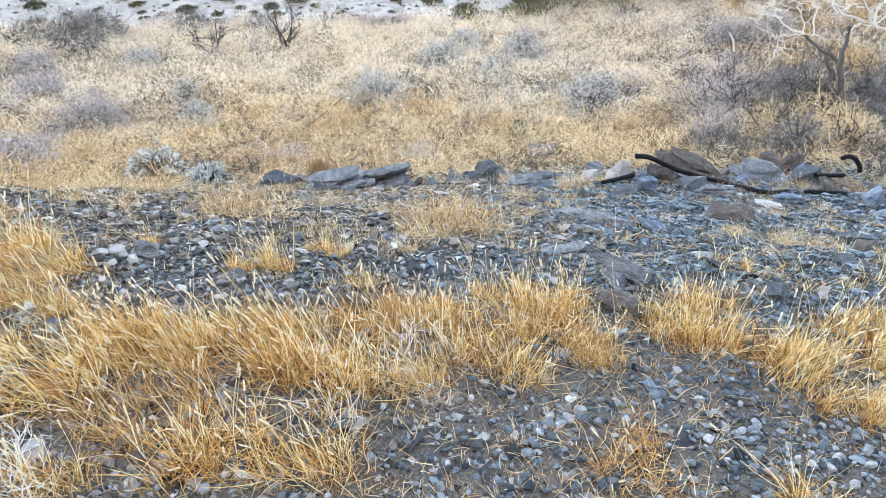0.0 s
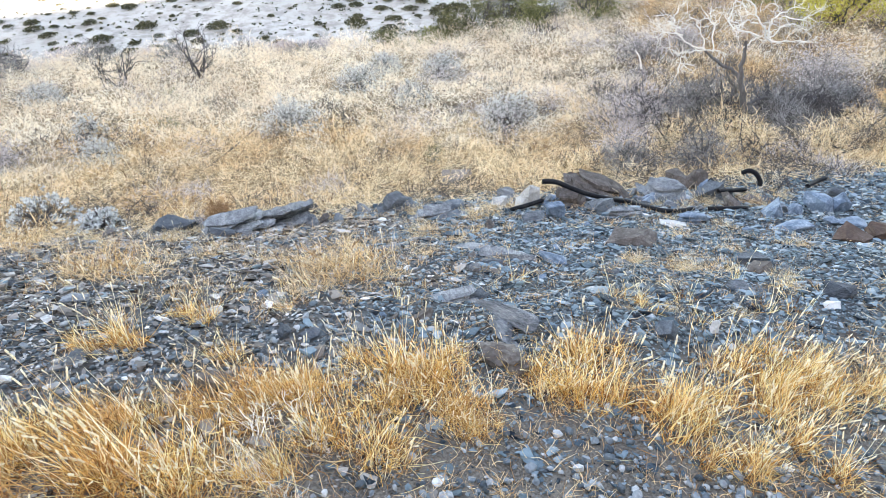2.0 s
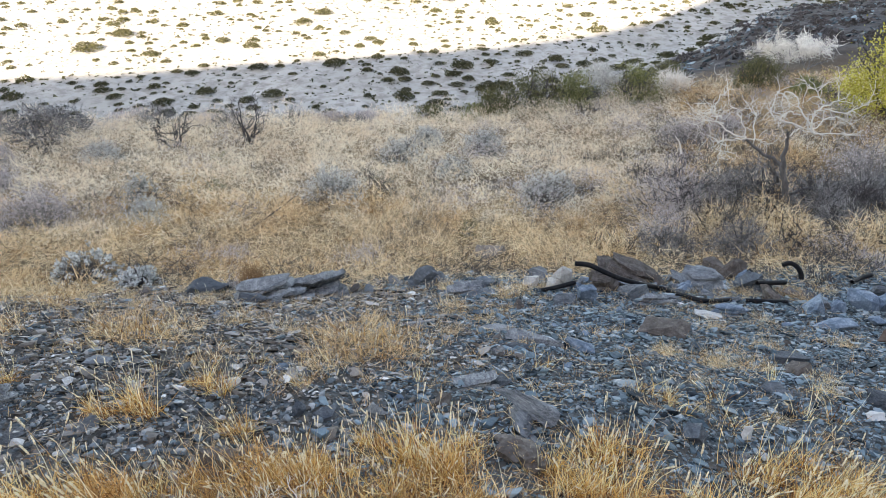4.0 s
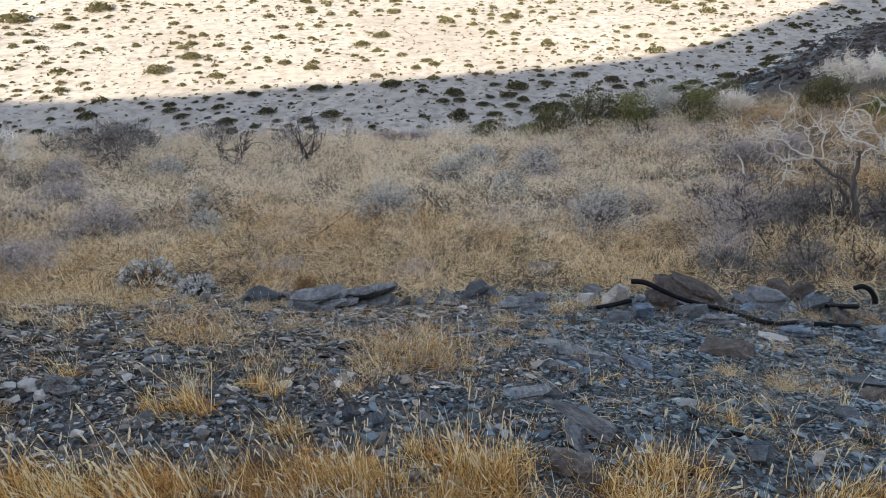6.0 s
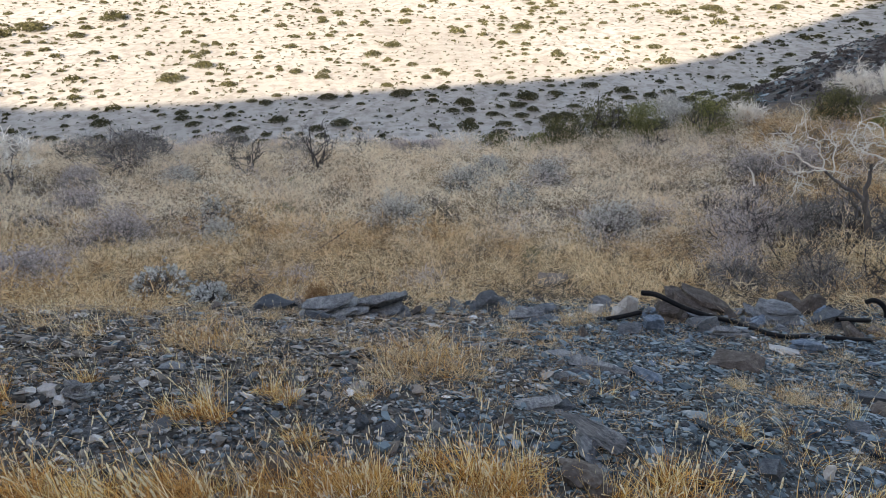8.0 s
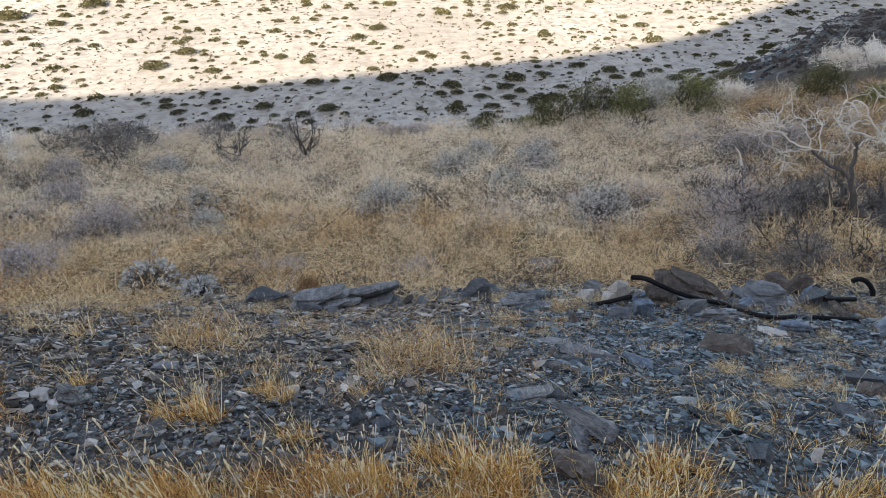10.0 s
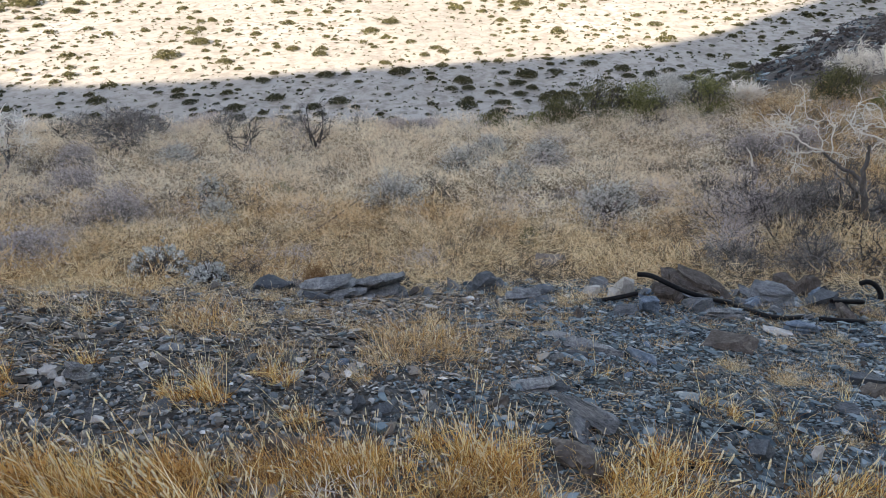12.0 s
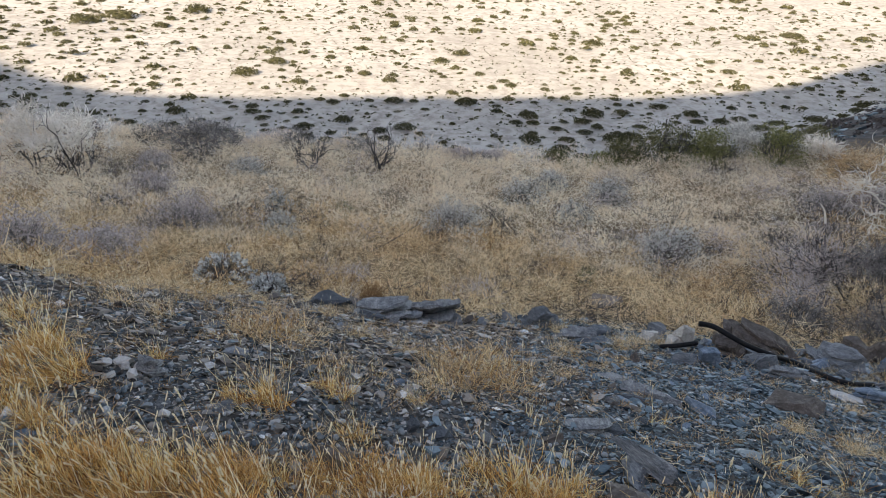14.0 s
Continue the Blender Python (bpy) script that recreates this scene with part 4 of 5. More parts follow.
# ---- green bushes on the brink ----
def leafy_bush(seed, x, y, w, h, mat, label, count=2600, leaf=0.05, name="bush"):
    """An upright bush of ragged leaf clumps on woody stems."""
    r = np.random.RandomState(seed)
    ob = thing(name, on_ground(x, y, 0.05), label, "bush", "bushes along the brink")
    out = []
    for n in range(7):
        a = 0.9 * n + r.uniform(-0.3, 0.3)
        grow(r, (0.05 * math.cos(a), 0.05 * math.sin(a), 0), (math.cos(a) * w / h * 0.5, math.sin(a) * w / h * 0.5, 1), h * 0.55, 0.03, 2, out, 0.25, 3, 4, 0.4, 0.6)
    tagged(mesh_object("branchwork", *limbs(out, 4), M_BARK, ob, smooth_faces=True), kind="stuff")
    heads = dome(r, 26, w * 0.8, h * 0.85, 0.6) + (0, 0, 0.08 * h)
    at = heads[r.randint(0, 26, count)] + r.normal(0, 1, (count, 3)) * (0.11 * w, 0.11 * w, 0.10 * h)
    at[:, 2] = np.maximum(at[:, 2], 0.03)
    tagged(mesh_object("foliage", *leaves(r, at, leaf * r.uniform(0.5, 1.5, count), 1.0), mat, ob), kind="stuff")
    return ob


for n, (x, y, w, h, mat, label) in enumerate((
    (4.75, 20.3, 2.4, 1.75, M_OLIVE, "dark olive green bush on the brink of the slope"), (5.85, 19.9, 1.4, 1.3, M_LIME, "light green broom-like bush on the brink"),
    (3.6, 20.2, 1.7, 1.0, M_OLIVE, "low dark olive bush on the brink"), (7.95, 20.2, 1.8, 1.4, M_LIME, "bright green rounded bush on the brink"), (11.8, 20.1, 1.8, 1.4, M_OLIVE, "dark green bush at the foot of the spur"),
    (1.35, 20.0, 1.3, 0.5, M_OLIVE, "low grey-green bush on the brink"), (2.9, 20.2, 1.1, 0.6, M_LIME, "low grey-green bush on the brink"), (-0.7, 20.0, 1.6, 0.45, M_LILAC, "low dull grey-brown bush on the brink"),
    (-1.9, 20.0, 1.0, 0.45, M_LILAC, "low dull grey-brown bush on the brink"), (-5.6, 19.9, 1.1, 0.4, M_LILAC, "low dull grey-brown bush on the brink"), (-7.7, 19.9, 1.6, 0.55, M_LILAC, "low dull grey-brown bush on the brink"),
    (10.3, 23.5, 1.5, 0.9, M_OLIVE, "dark green bush beyond the brink"), (12.6, 18.4, 1.1, 0.8, M_LIME, "light green bush at the foot of the spur"))):
    leafy_bush(300 + n, x, y, w, h, mat, label, 4800, 0.05)
# stands in the ridge's shade; its leaf colour carries the sunlight
leafy_bush(330, 12.9, 15.4, 2.4, 2.6, M_SUNNY_LEAF, "tall yellow-green leafy shrub at the edge of the slope, coloured as if sunlit", 7500, 0.06, "tall_shrub")
for n, (x, y, w, h) in enumerate(((6.84, 20.6, 1.3, 1.15), (9.3, 20.6, 1.1, 0.7), (13.9, 22.5, 1.9, 1.4), (15.2, 22.8, 1.8, 1.3))):
    dead_shrub(340 + n, x, y, w, h, M_BARK if n == 0 else M_TWIG, "dry shrub with a dense crown of pale grey twigs", 5, 2, crown=M_SAGE if n == 0 else M_BLEACHED)


# ---- dry grass tufts ----
def tuft_mesh(seed, n, w, h, heads, lean):
    """Bundles of upright stems with brown leaves at the foot and pale stalks above."""
    r = np.random.RandomState(seed)
    bundles = r.uniform(-0.36, 0.36, (7, 2)) * w

    def foot_at(k, loose):
        p = bundles[r.randint(0, 7, k)] + r.normal(0, loose * w, (k, 2))
        return np.concatenate([p, np.full((k, 1), -0.01)], 1), p / w

    base, out = foot_at(n, 0.075)
    way = unit(np.concatenate([out * r.uniform(0.2, 1.3, (n, 1)), np.ones((n, 1))], 1) + (lean[0], lean[1], 0) + r.normal(0, 0.36, (n, 3)))
    v, f = wiggly(r, base, way, h * r.uniform(0.35, 1.15, n), 0.24, r.uniform(0.0016, 0.0036, n), 4)
    # tall pale stalks that stand out of the tuft
    tall = heads * 2
    b3, out = foot_at(tall, 0.1)
    w3 = unit(np.concatenate([out * r.uniform(0.1, 0.9, (tall, 1)), np.ones((tall, 1))], 1) + (lean[0] * 1.2, lean[1], 0) + r.normal(0, 0.2, (tall, 3)))
    v3, f3, tip, way2 = strands(r, b3, w3, h * r.uniform(0.6, 1.45, tall), r.normal(0, 0.2, (tall, 3)) + (lean[0] * 0.3, 0, 0), r.uniform(0.0026, 0.0042, tall), 4)
    ears = [(tip[q] - way2[q] * 0.006, way2[q]) for q in range(heads)]
    # broken stems lying crosswise
    m = n // 5
    b2 = np.stack([r.uniform(-w / 2, w / 2, m), r.uniform(-w / 2, w / 2, m), r.uniform(0.0, h * 0.5, m)], 1)
    v2, f2, _, _ = strands(r, b2, unit(r.normal(size=(m, 3)) * (1, 1, 0.35)), r.uniform(0.07, 0.2, m), r.normal(0, 0.2, (m, 3)), r.uniform(0.0018, 0.0034, m), 3)
    # short brown leaves round the foot
    k = n * 2
    b4, _ = foot_at(k, 0.13)
    foot = wiggly(r, b4, unit(r.normal(size=(k, 3)) * 0.7 + (0, 0, 1.0)), h * r.uniform(0.15, 0.72, k), 0.35, r.uniform(0.002, 0.0045, k), 3)
    return joined([(v, f), (v2, f2)]), (v3, f3), foot, ears


def make_tuft(seed, n, w, h, heads, label, mat=None, head_mat=None, lean=(0, 0), group="dry grass tufts on the bank", fuzzy=False):
    ob = thing("grass_tuft", (0, 0, -50), label, "grass tuft", group)
    (v, f), (v3, f3), foot, ears = tuft_mesh(seed, n, w, h, heads, lean)
    if fuzzy:
        foot = foot[0][: len(foot[0]) // 5 // 8 * 8], foot[1][: len(foot[1]) // 5 // 3 * 3]
        # a wide low tangle of fine crooked stems
        q = np.random.RandomState(seed)
        at = dome(q, n, w, h, 0.9)
        v, f = wiggly(q, at * (0.95, 0.95, 0.6), unit(at / h * (0.5, 0.5, 1) + q.normal(0, 0.7, (n, 3)) + (0, 0, 0.5)), q.uniform(0.04, 0.14, n), 0.35, q.uniform(0.0016, 0.0034, n), 3)
    tagged(mesh_object("straw", v, f, mat or M_GOLD, ob), kind="stuff")
    tagged(mesh_object("foot_leaf", *foot, M_LEAF_LITTER, ob, "withered brown leaves at the foot"), kind="stuff")
    if heads:
        stalks = tagged(mesh_object("stalk_spray", v3, f3, head_mat or M_STALK, ob, "tall pale stalks"), kind="stuff")
    for n, (at, way) in enumerate(ears):
        ear = new("seed_head", EARS[(seed + n) % len(EARS)])
        ear.parent = stalks
        ear.matrix_basis = Matrix.Translation(at) @ Vector(way).to_track_quat("Z", "Y").to_matrix().to_4x4()
    return ob


def ear_mesh(seed):
    """A feathery ear: a spindle of small awned scales."""
    r = np.random.RandomState(seed)
    n = 12
    up = np.linspace(0, 0.027, n)
    ang = np.arange(n) * 2.4
    way = unit(np.stack([np.cos(ang) * 0.17, np.sin(ang) * 0.17, np.ones(n)], 1))
    v, f = spindles(r, np.stack([0 * up, 0 * up, up], 1), way, r.uniform(0.009, 0.013, n), np.full(n, 0.0029))
    ob = mesh_object("seed_head", v, f, M_HEAD)
    data = ob.data
    bpy.data.objects.remove(ob)
    return data


EARS = [ear_mesh(n) for n in range(5)]


DENSE = "dense golden dry grass tuft with pale seed heads"
THIN = "thin dry grass tuft with pale ears growing in gravel"
LOW = "low fuzzy tan grass tuft on the gravel"
dense = [make_tuft(400 + n, 200, 0.34, 0.18, 18, DENSE, (M_GOLD, M_LEAF_LITTER, M_GOLD, M_GOLD, M_GOLD)[n], lean=(-0.42 + 0.17 * n, 0.0)) for n in range(5)]
thin = [make_tuft(410 + n, 60, 0.17, 0.19, 11, THIN, lean=(-0.3 + 0.15 * n, 0)) for n in range(4)]
low = [make_tuft(420 + n, 300, 0.42, 0.13, 6, LOW, M_TAN if n == 0 else M_STRAW, fuzzy=True) for n in range(3)]
lone = [make_tuft(440 + n, 9, 0.09, 0.17, 3, "few lone pale stalks with ears standing in gravel", lean=(-0.1 + 0.1 * n, 0)) for n in range(3)]
pale = make_tuft(430, 60, 0.2, 0.15, 4, "bleached whitish dry stems standing in the grass", M_BLEACHED)
r = np.random.RandomState(44)


def put(models, x, y, s):
    k = int(round((x + 1.3) / 2.6 * (len(models) - 1))) + r.randint(-1, 2) if len(models) > 3 else r.randint(len(models))
    m = models[min(max(k, 0), len(models) - 1)]
    s = s * r.uniform(0.66, 1.12)
    copy_thing(m, pose(*on_ground(x, y), r.uniform(-9, 9), r.uniform(-9, 9), r.uniform(-35, 35)) @ Matrix.Diagonal((s, s, s * r.uniform(0.85, 1.1), 1)))


for x, y, s in ((-0.61, 0.80, 1.0), (0.17, 1.42, 1.0), (0.06, 1.52, 0.9), (0.62, 1.36, 0.9), (0.80, 1.30, 1.1), (0.95, 1.26, 1.0), (0.20, 0.73, 0.75), (-0.45, 1.40, 0.9), (-0.62, 1.24, 1.1), (-0.86, 1.24, 1.1), (-1.08, 1.22, 1.1), (-1.28, 1.24, 1.1),
                (-1.40, 1.08, 1.1), (-0.84, 0.73, 0.9), (1.17, 1.26, 0.9), (-0.16, 1.24, 0.8), (-0.02, 1.20, 0.8), (-1.20, 0.74, 0.9), (0.52, 1.50, 0.75), (0.74, 1.56, 0.8), (-0.31, 1.50, 0.7), (1.05, 1.02, 0.6), (-1.15, 0.93, 1.0), (-0.72, 1.06, 0.9)):
    put(dense, x, y, s)
for x, y, s in ((-0.36, 1.14, 0.8), (-1.62, 1.22, 1.1), (-1.85, 1.35, 1.1), (-2.1, 1.5, 1.1), (-1.72, 1.80, 0.9), (-1.95, 2.0, 0.9), (1.40, 1.30, 0.9), (1.62, 1.35, 0.9), (1.85, 1.30, 0.9), (1.50, 1.52, 0.8), (1.30, 1.44, 0.8), (-0.98, 1.02, 0.9), (-0.5, 1.02, 0.8),
                (-2.4, 1.9, 1.0), (-2.3, 2.3, 0.9), (-1.55, 0.85, 1.0), (0.02, 1.38, 0.7), (-0.22, 1.42, 0.7)):
    put(dense, x, y, s)
for x, y, s in ((-0.92, 1.84, 1.0), (-1.05, 1.83, 0.9), (-0.97, 1.93, 0.8), (-0.70, 2.10, 0.9), (-0.78, 2.16, 0.8), (-0.38, 2.16, 0.5), (1.21, 2.14, 0.6), (-1.5, 2.1, 0.7),
                (0.25, 1.72, 0.6), (-0.1, 1.66, 0.6), (2.3, 1.7, 0.9), (-0.55, 1.75, 0.7), (0.55, 0.62, 0.8), (0.05, 0.55, 0.7), (0.9, 0.62, 0.9)):
    put(thin, x, y, s)
for x, y, s in ((-0.17, 2.62, 1.3), (-0.34, 2.80, 1.1), (0.0, 2.72, 1.0), (-0.10, 2.85, 1.0), (-0.22, 2.5, 0.8), (-0.35, 2.35, 0.6), (-1.29, 2.70, 1.2), (-1.48, 2.84, 1.0), (-1.12, 2.78, 1.0), (-1.35, 2.95, 1.0), (-1.9, 2.8, 0.9), (-2.2, 2.9, 1.0), (-2.5, 3.1, 1.0), (1.51, 2.85, 0.4), (1.71, 2.66, 0.4), (1.01, 4.45, 0.7), (2.28, 3.07, 0.5), (-0.55, 3.0, 0.7),
                (0.34, 3.12, 0.5), (0.6, 3.5, 0.5), (-0.1, 3.3, 0.5), (-0.9, 3.2, 0.6), (2.5, 4.0, 0.6), (2.9, 3.2, 0.5), (-2.1, 3.6, 0.9), (-2.6, 3.8, 1.0), (-2.9, 3.3, 1.0), (-1.6, 3.6, 0.6), (3.4, 4.3, 0.8), (3.7, 4.5, 0.9), (0.9, 4.6, 0.6)):
    put(low, x, y, s)
for x, y, s in ((1.32, 2.05, 0.35), (1.51, 2.80, 0.5), (1.71, 2.64, 0.5), (2.0, 2.2, 0.5), (1.95, 2.6, 0.45), (1.6, 1.95, 0.4), (1.8, 2.75, 0.5), (2.15, 2.4, 0.4), (1.45, 2.35, 0.4)):
    put(low[1:2], x, y, s)
for x, y, s in ((1.18, 2.01, 1.0), (1.39, 1.88, 1.0), (1.72, 1.98, 1.0), (1.83, 1.92, 1.0), (1.79, 2.31, 1.0), (1.12, 2.20, 1.0), (1.43, 2.15, 1.0), (1.95, 2.20, 1.0), (-0.62, 2.42, 1.0), (-1.0, 2.3, 0.9), (0.1, 2.25, 0.9), (0.72, 2.5, 0.9)):
    put(lone, x, y, s)
for x, y, s in ((2.72, 4.36, 0.5), (2.95, 4.42, 0.55), (3.3, 4.4, 0.5), (2.55, 4.5, 0.4), (3.45, 4.52, 0.55), (1.28, 4.62, 0.6), (1.12, 4.66, 0.5)):
    put(low, x, y, s)
for n in range(60):
    x = r.uniform(-3.2, 3.4)
    y = float(5.0 - abs(r.normal(0, 0.7)) - 0.9 * smooth(-1.8, -3.2, x))
    if math.hypot(x - 2.2, y - 4.5) > 0.75 and math.hypot(x + 0.85, y - 4.4) > 0.4:
        put(low[1:], x, y, r.uniform(0.28, 0.75))
for x, y, s in ((-1.09, 1.29, 0.85), (-1.01, 1.36, 0.85), (-0.88, 1.41, 0.85), (-0.74, 1.44, 0.85), (-0.61, 1.43, 0.85), (-0.47, 1.49, 0.85), (-0.32, 1.45, 0.85), (-1.24, 1.37, 0.85)):
    put(dense, x, y, s)
for x, y, s in ((0.20, 1.34, 0.75), (0.25, 1.22, 0.75), (0.20, 1.50, 0.75)):
    put(dense, x, y, s)
for x, y, s in ((1.00, 0.97, 0.85), (1.23, 0.92, 0.85), (0.90, 1.04, 0.85), (1.21, 1.06, 0.85)):
    put(thin, x, y, s)
for x, y, s in ((-1.56, 1.44, 0.85), (-1.86, 1.72, 0.95), (-1.33, 1.18, 0.8), (-1.74, 1.56, 0.9)):
    put(dense[:3], x, y, s)
for x, y, s in ((-1.70, 1.84, 1.1), (-1.90, 1.92, 1.0)):
    put(thin, x, y, s)
for x, y, s in ((-1.28, 0.66, 1.0), (-0.58, 0.9, 0.8), (-0.30, 1.02, 0.7), (-0.4, 1.1, 0.7), (-0.22, 1.22, 0.6)):
    put([pale], x, y, s)
for m in (*dense, *thin, *low, *lone, pale):
    for o in (*m.children_recursive, m):
        bpy.data.objects.remove(o)

# ---- bleached dead herbs ----
def dead_herb(seed, x, y, w):
    """A sprawling dead annual: thin white stems that fork wide and low."""
    r = np.random.RandomState(seed)
    ob = thing("dead_herb", on_ground(x, y, 0.005), "sprawling bleached white dead herb with forked thin stems", "dead herb", "bleached herbs in the grass")
    for k in range(5):
        a = k * 1.257 + r.uniform(-0.4, 0.4)
        out = []
        grow(r, (0, 0, 0), (math.cos(a), math.sin(a), r.uniform(0.35, 0.8)), w * r.uniform(0.35, 0.6), 0.0026, 2, out, 0.28, 3, 5, 0.25, 0.6)
        tagged(mesh_object("stem", *limbs(out, 4), M_BLEACHED, ob), kind="stuff")
    return ob


dead_herb(460, -0.40, 1.26, 0.30)
dead_herb(461, -0.26, 1.32, 0.22)
dead_herb(462, -1.26, 0.72, 0.26)
dead_herb(463, -0.58, 1.20, 0.20)

# ---- dry grass over the slope ----
def straw_edge(x):
    return 5.25 + 0.25 * np.sin(x * 1.7) + 0.12 * np.sin(x * 5.1) - 1.5 * smooth(-1.9, -3.8, x) - 0.28 * smooth(0.6, 1.6, x) - 0.25 * smooth(2.2, 4.0, x)


def straw_field():
    r = np.random.RandomState(77)
    clear = np.array(SHRUB_SPOTS + [(2.0, 4.9, 0.7), (1.09, 6.57, 0.55), (2.58, 4.66, 0.6), (3.84, 4.12, 0.7), (3.05, 4.62, 0.5), (3.4, 4.8, 0.5)])
    spots, grid = [], {}
    for _ in range(60000):
        y = 3.0 + 17.6 * r.rand()
        x = r.uniform(-1, 1) * (0.80 * y + 3.0)
        if y < float(straw_edge(x)) + 0.1 + r.normal(0, 0.1) or (np.hypot(clear[:, 0] - x, clear[:, 1] - y) < clear[:, 2] * 0.5 + 0.16).any():
            continue
        if lumps(x, y, 1.3, 62) < -0.34:
            continue
        gap = r.uniform(0.26, 0.46) * (1 + 0.35 * float(smooth(8, 12, y)))
        cell = (int(x // 0.7), int(y // 0.7))
        if any(math.hypot(x - u, y - v) < gap for a in (-1, 0, 1) for b in (-1, 0, 1) for u, v in grid.get((cell[0] + a, cell[1] + b), ())):
            continue
        grid.setdefault(cell, []).append((x, y))
        spots.append((x, y))
    x, y = np.array(spots).T
    m = len(x)
    far = smooth(7.5, 11, y)
    w = r.uniform(0.42, 0.85, m) * (1 + 0.5 * far)
    h = w * r.uniform(0.26, 0.5, m) * (0.6 + 0.8 * smooth(-0.35, 0.4, lumps(x, y, 1.7, 63))) * (0.8 + 0.45 * smooth(5, 7.5, y))
    grey = lumps(x, y, 1.9, 61) + r.normal(0, 0.11, m) > 0.40
    warm = (lumps(x, y, 2.0, 64) + r.normal(0, 0.12, m) > 0.3) & (y < 11)
    warm |= (x > 2.3) & (y < 8.5) & (r.rand(m) < 0.4) | (x < -1.3) & (y < 6.7) & (r.rand(m) < 0.6)
    dark = ~grey & (lumps(x, y, 1.15, 65) + r.normal(0, 0.1, m) > 0.40) & (y < 15)
    # more dark mounds on the right, standing in for shaded gaps between stems
    dark |= (x > 2.4) & (y < 9) & (r.rand(m) < 0.3)
    warm |= (x > 0.42 * y + 0.8) & (y > 8) & (r.rand(m) < 0.6)
    dark |= (x > 0.34 * y + 0.8) & (r.rand(m) < 0.22)
    # share of the haze-paled straw, growing with distance
    bleached = r.rand(m) < smooth(6.5, 11.5, y)

    def fuzz(pick, per, width, length, kink=0.5):
        px, py, n = x[pick], y[pick], int(pick.sum())
        at = dome(r, n * per, 1.0, 1.0, 0.45).reshape(n, per, 3)
        way = unit(at * (1.1, 1.1, 1.0) + r.normal(0, 0.6, (n, per, 3)))
        base = at * np.stack([w[pick], w[pick], h[pick]], 1)[:, None] * 0.95 + np.stack([px, py, ground_z(px, py) - 0.03], 1)[:, None]
        k = n * per
        return wiggly(r, base.reshape(-1, 3), way.reshape(-1, 3), r.uniform(*length, k), kink, width * r.uniform(0.55, 1.3, k), 2)

    near = y < 9
    for mat, label, kind, pick in ((M_STRAW, "pale straw-coloured tangled dry grass covering the slope", "dry_grass", ~dark & ~grey & ~warm & ~bleached), (M_TAN, "tan and golden dry stems in patches on the slope", "dry_grass", ~dark & ~grey & warm),
                                   (M_HAZY_STRAW, "soft dry grass towards the brink, coloured paler for haze", "dry_grass", ~dark & ~grey & ~warm & bleached), (M_BARK, "small dark leafless twiggy shrublets among the straw, some in place of shaded gaps", "dry_brush", dark), (M_LILAC, "patches of greyish dry twigs among the straw", "dry_brush", grey)):
        pieces = [fuzz(pick & near, 170, 0.0072, (0.05, 0.19)), fuzz(pick & ~near, 230, 0.0125, (0.04, 0.17))]
        tagged(mesh_object(kind, *joined(pieces), mat), label, "dry grass", kind="stuff")


straw_field()


# ---- gravel ----
SHAPES = [stone_shape(np.random.RandomState(900 + n), (1.0, 0.55 + 0.1 * (n % 4), 0.14 + 0.06 * (n % 4)), 11, 5.0) for n in range(16)]


CHIPS = [stone_shape(np.random.RandomState(950 + n), (1.0, 0.6 + 0.1 * (n % 3), 0.3 + 0.1 * (n % 3)), 6, 2.5) for n in range(12)]


ROUND = [stone_shape(np.random.RandomState(970 + n), (1.0, 0.78, 0.58), 30, 2.0) for n in range(8)]


def scattered(r, x, y, size, shapes, lift=0.25, tilt=0.42):
    """Many stones lying on the ground at x, y; the size is each one's length."""
    pieces = []
    kind = r.randint(0, len(shapes), len(x))
    z = ground_z(x, y)
    slope_x, slope_y = (ground_z(x + 0.03, y) - z) / 0.03, (ground_z(x, y + 0.03) - z) / 0.03
    for n, (v, f) in enumerate(shapes):
        s = np.where(kind == n)[0]
        m = len(s)
        a = r.uniform(0, 6.283, m)
        ex = np.stack([np.cos(a), np.sin(a), np.zeros(m)], 1)
        up = unit(np.stack([-slope_x[s], -slope_y[s], np.ones(m)], 1) + r.normal(0, tilt, (m, 3)) * (1, 1, 0))
        ex = unit(ex - up * (ex * up).sum(1, keepdims=True))
        ey = np.cross(up, ex)
        q = v[None] * size[s][:, None, None]
        p = q[..., :1] * ex[:, None] + q[..., 1:2] * ey[:, None] + q[..., 2:] * up[:, None]
        p = p + np.stack([x[s], y[s], z[s]], 1)[:, None] + up[:, None] * (size[s] * lift * 0.3)[:, None, None]
        pieces.append((p.reshape(-1, 3), (np.arange(m)[:, None, None] * len(v) + f[None]).reshape(-1, 3)))
    return joined(pieces)


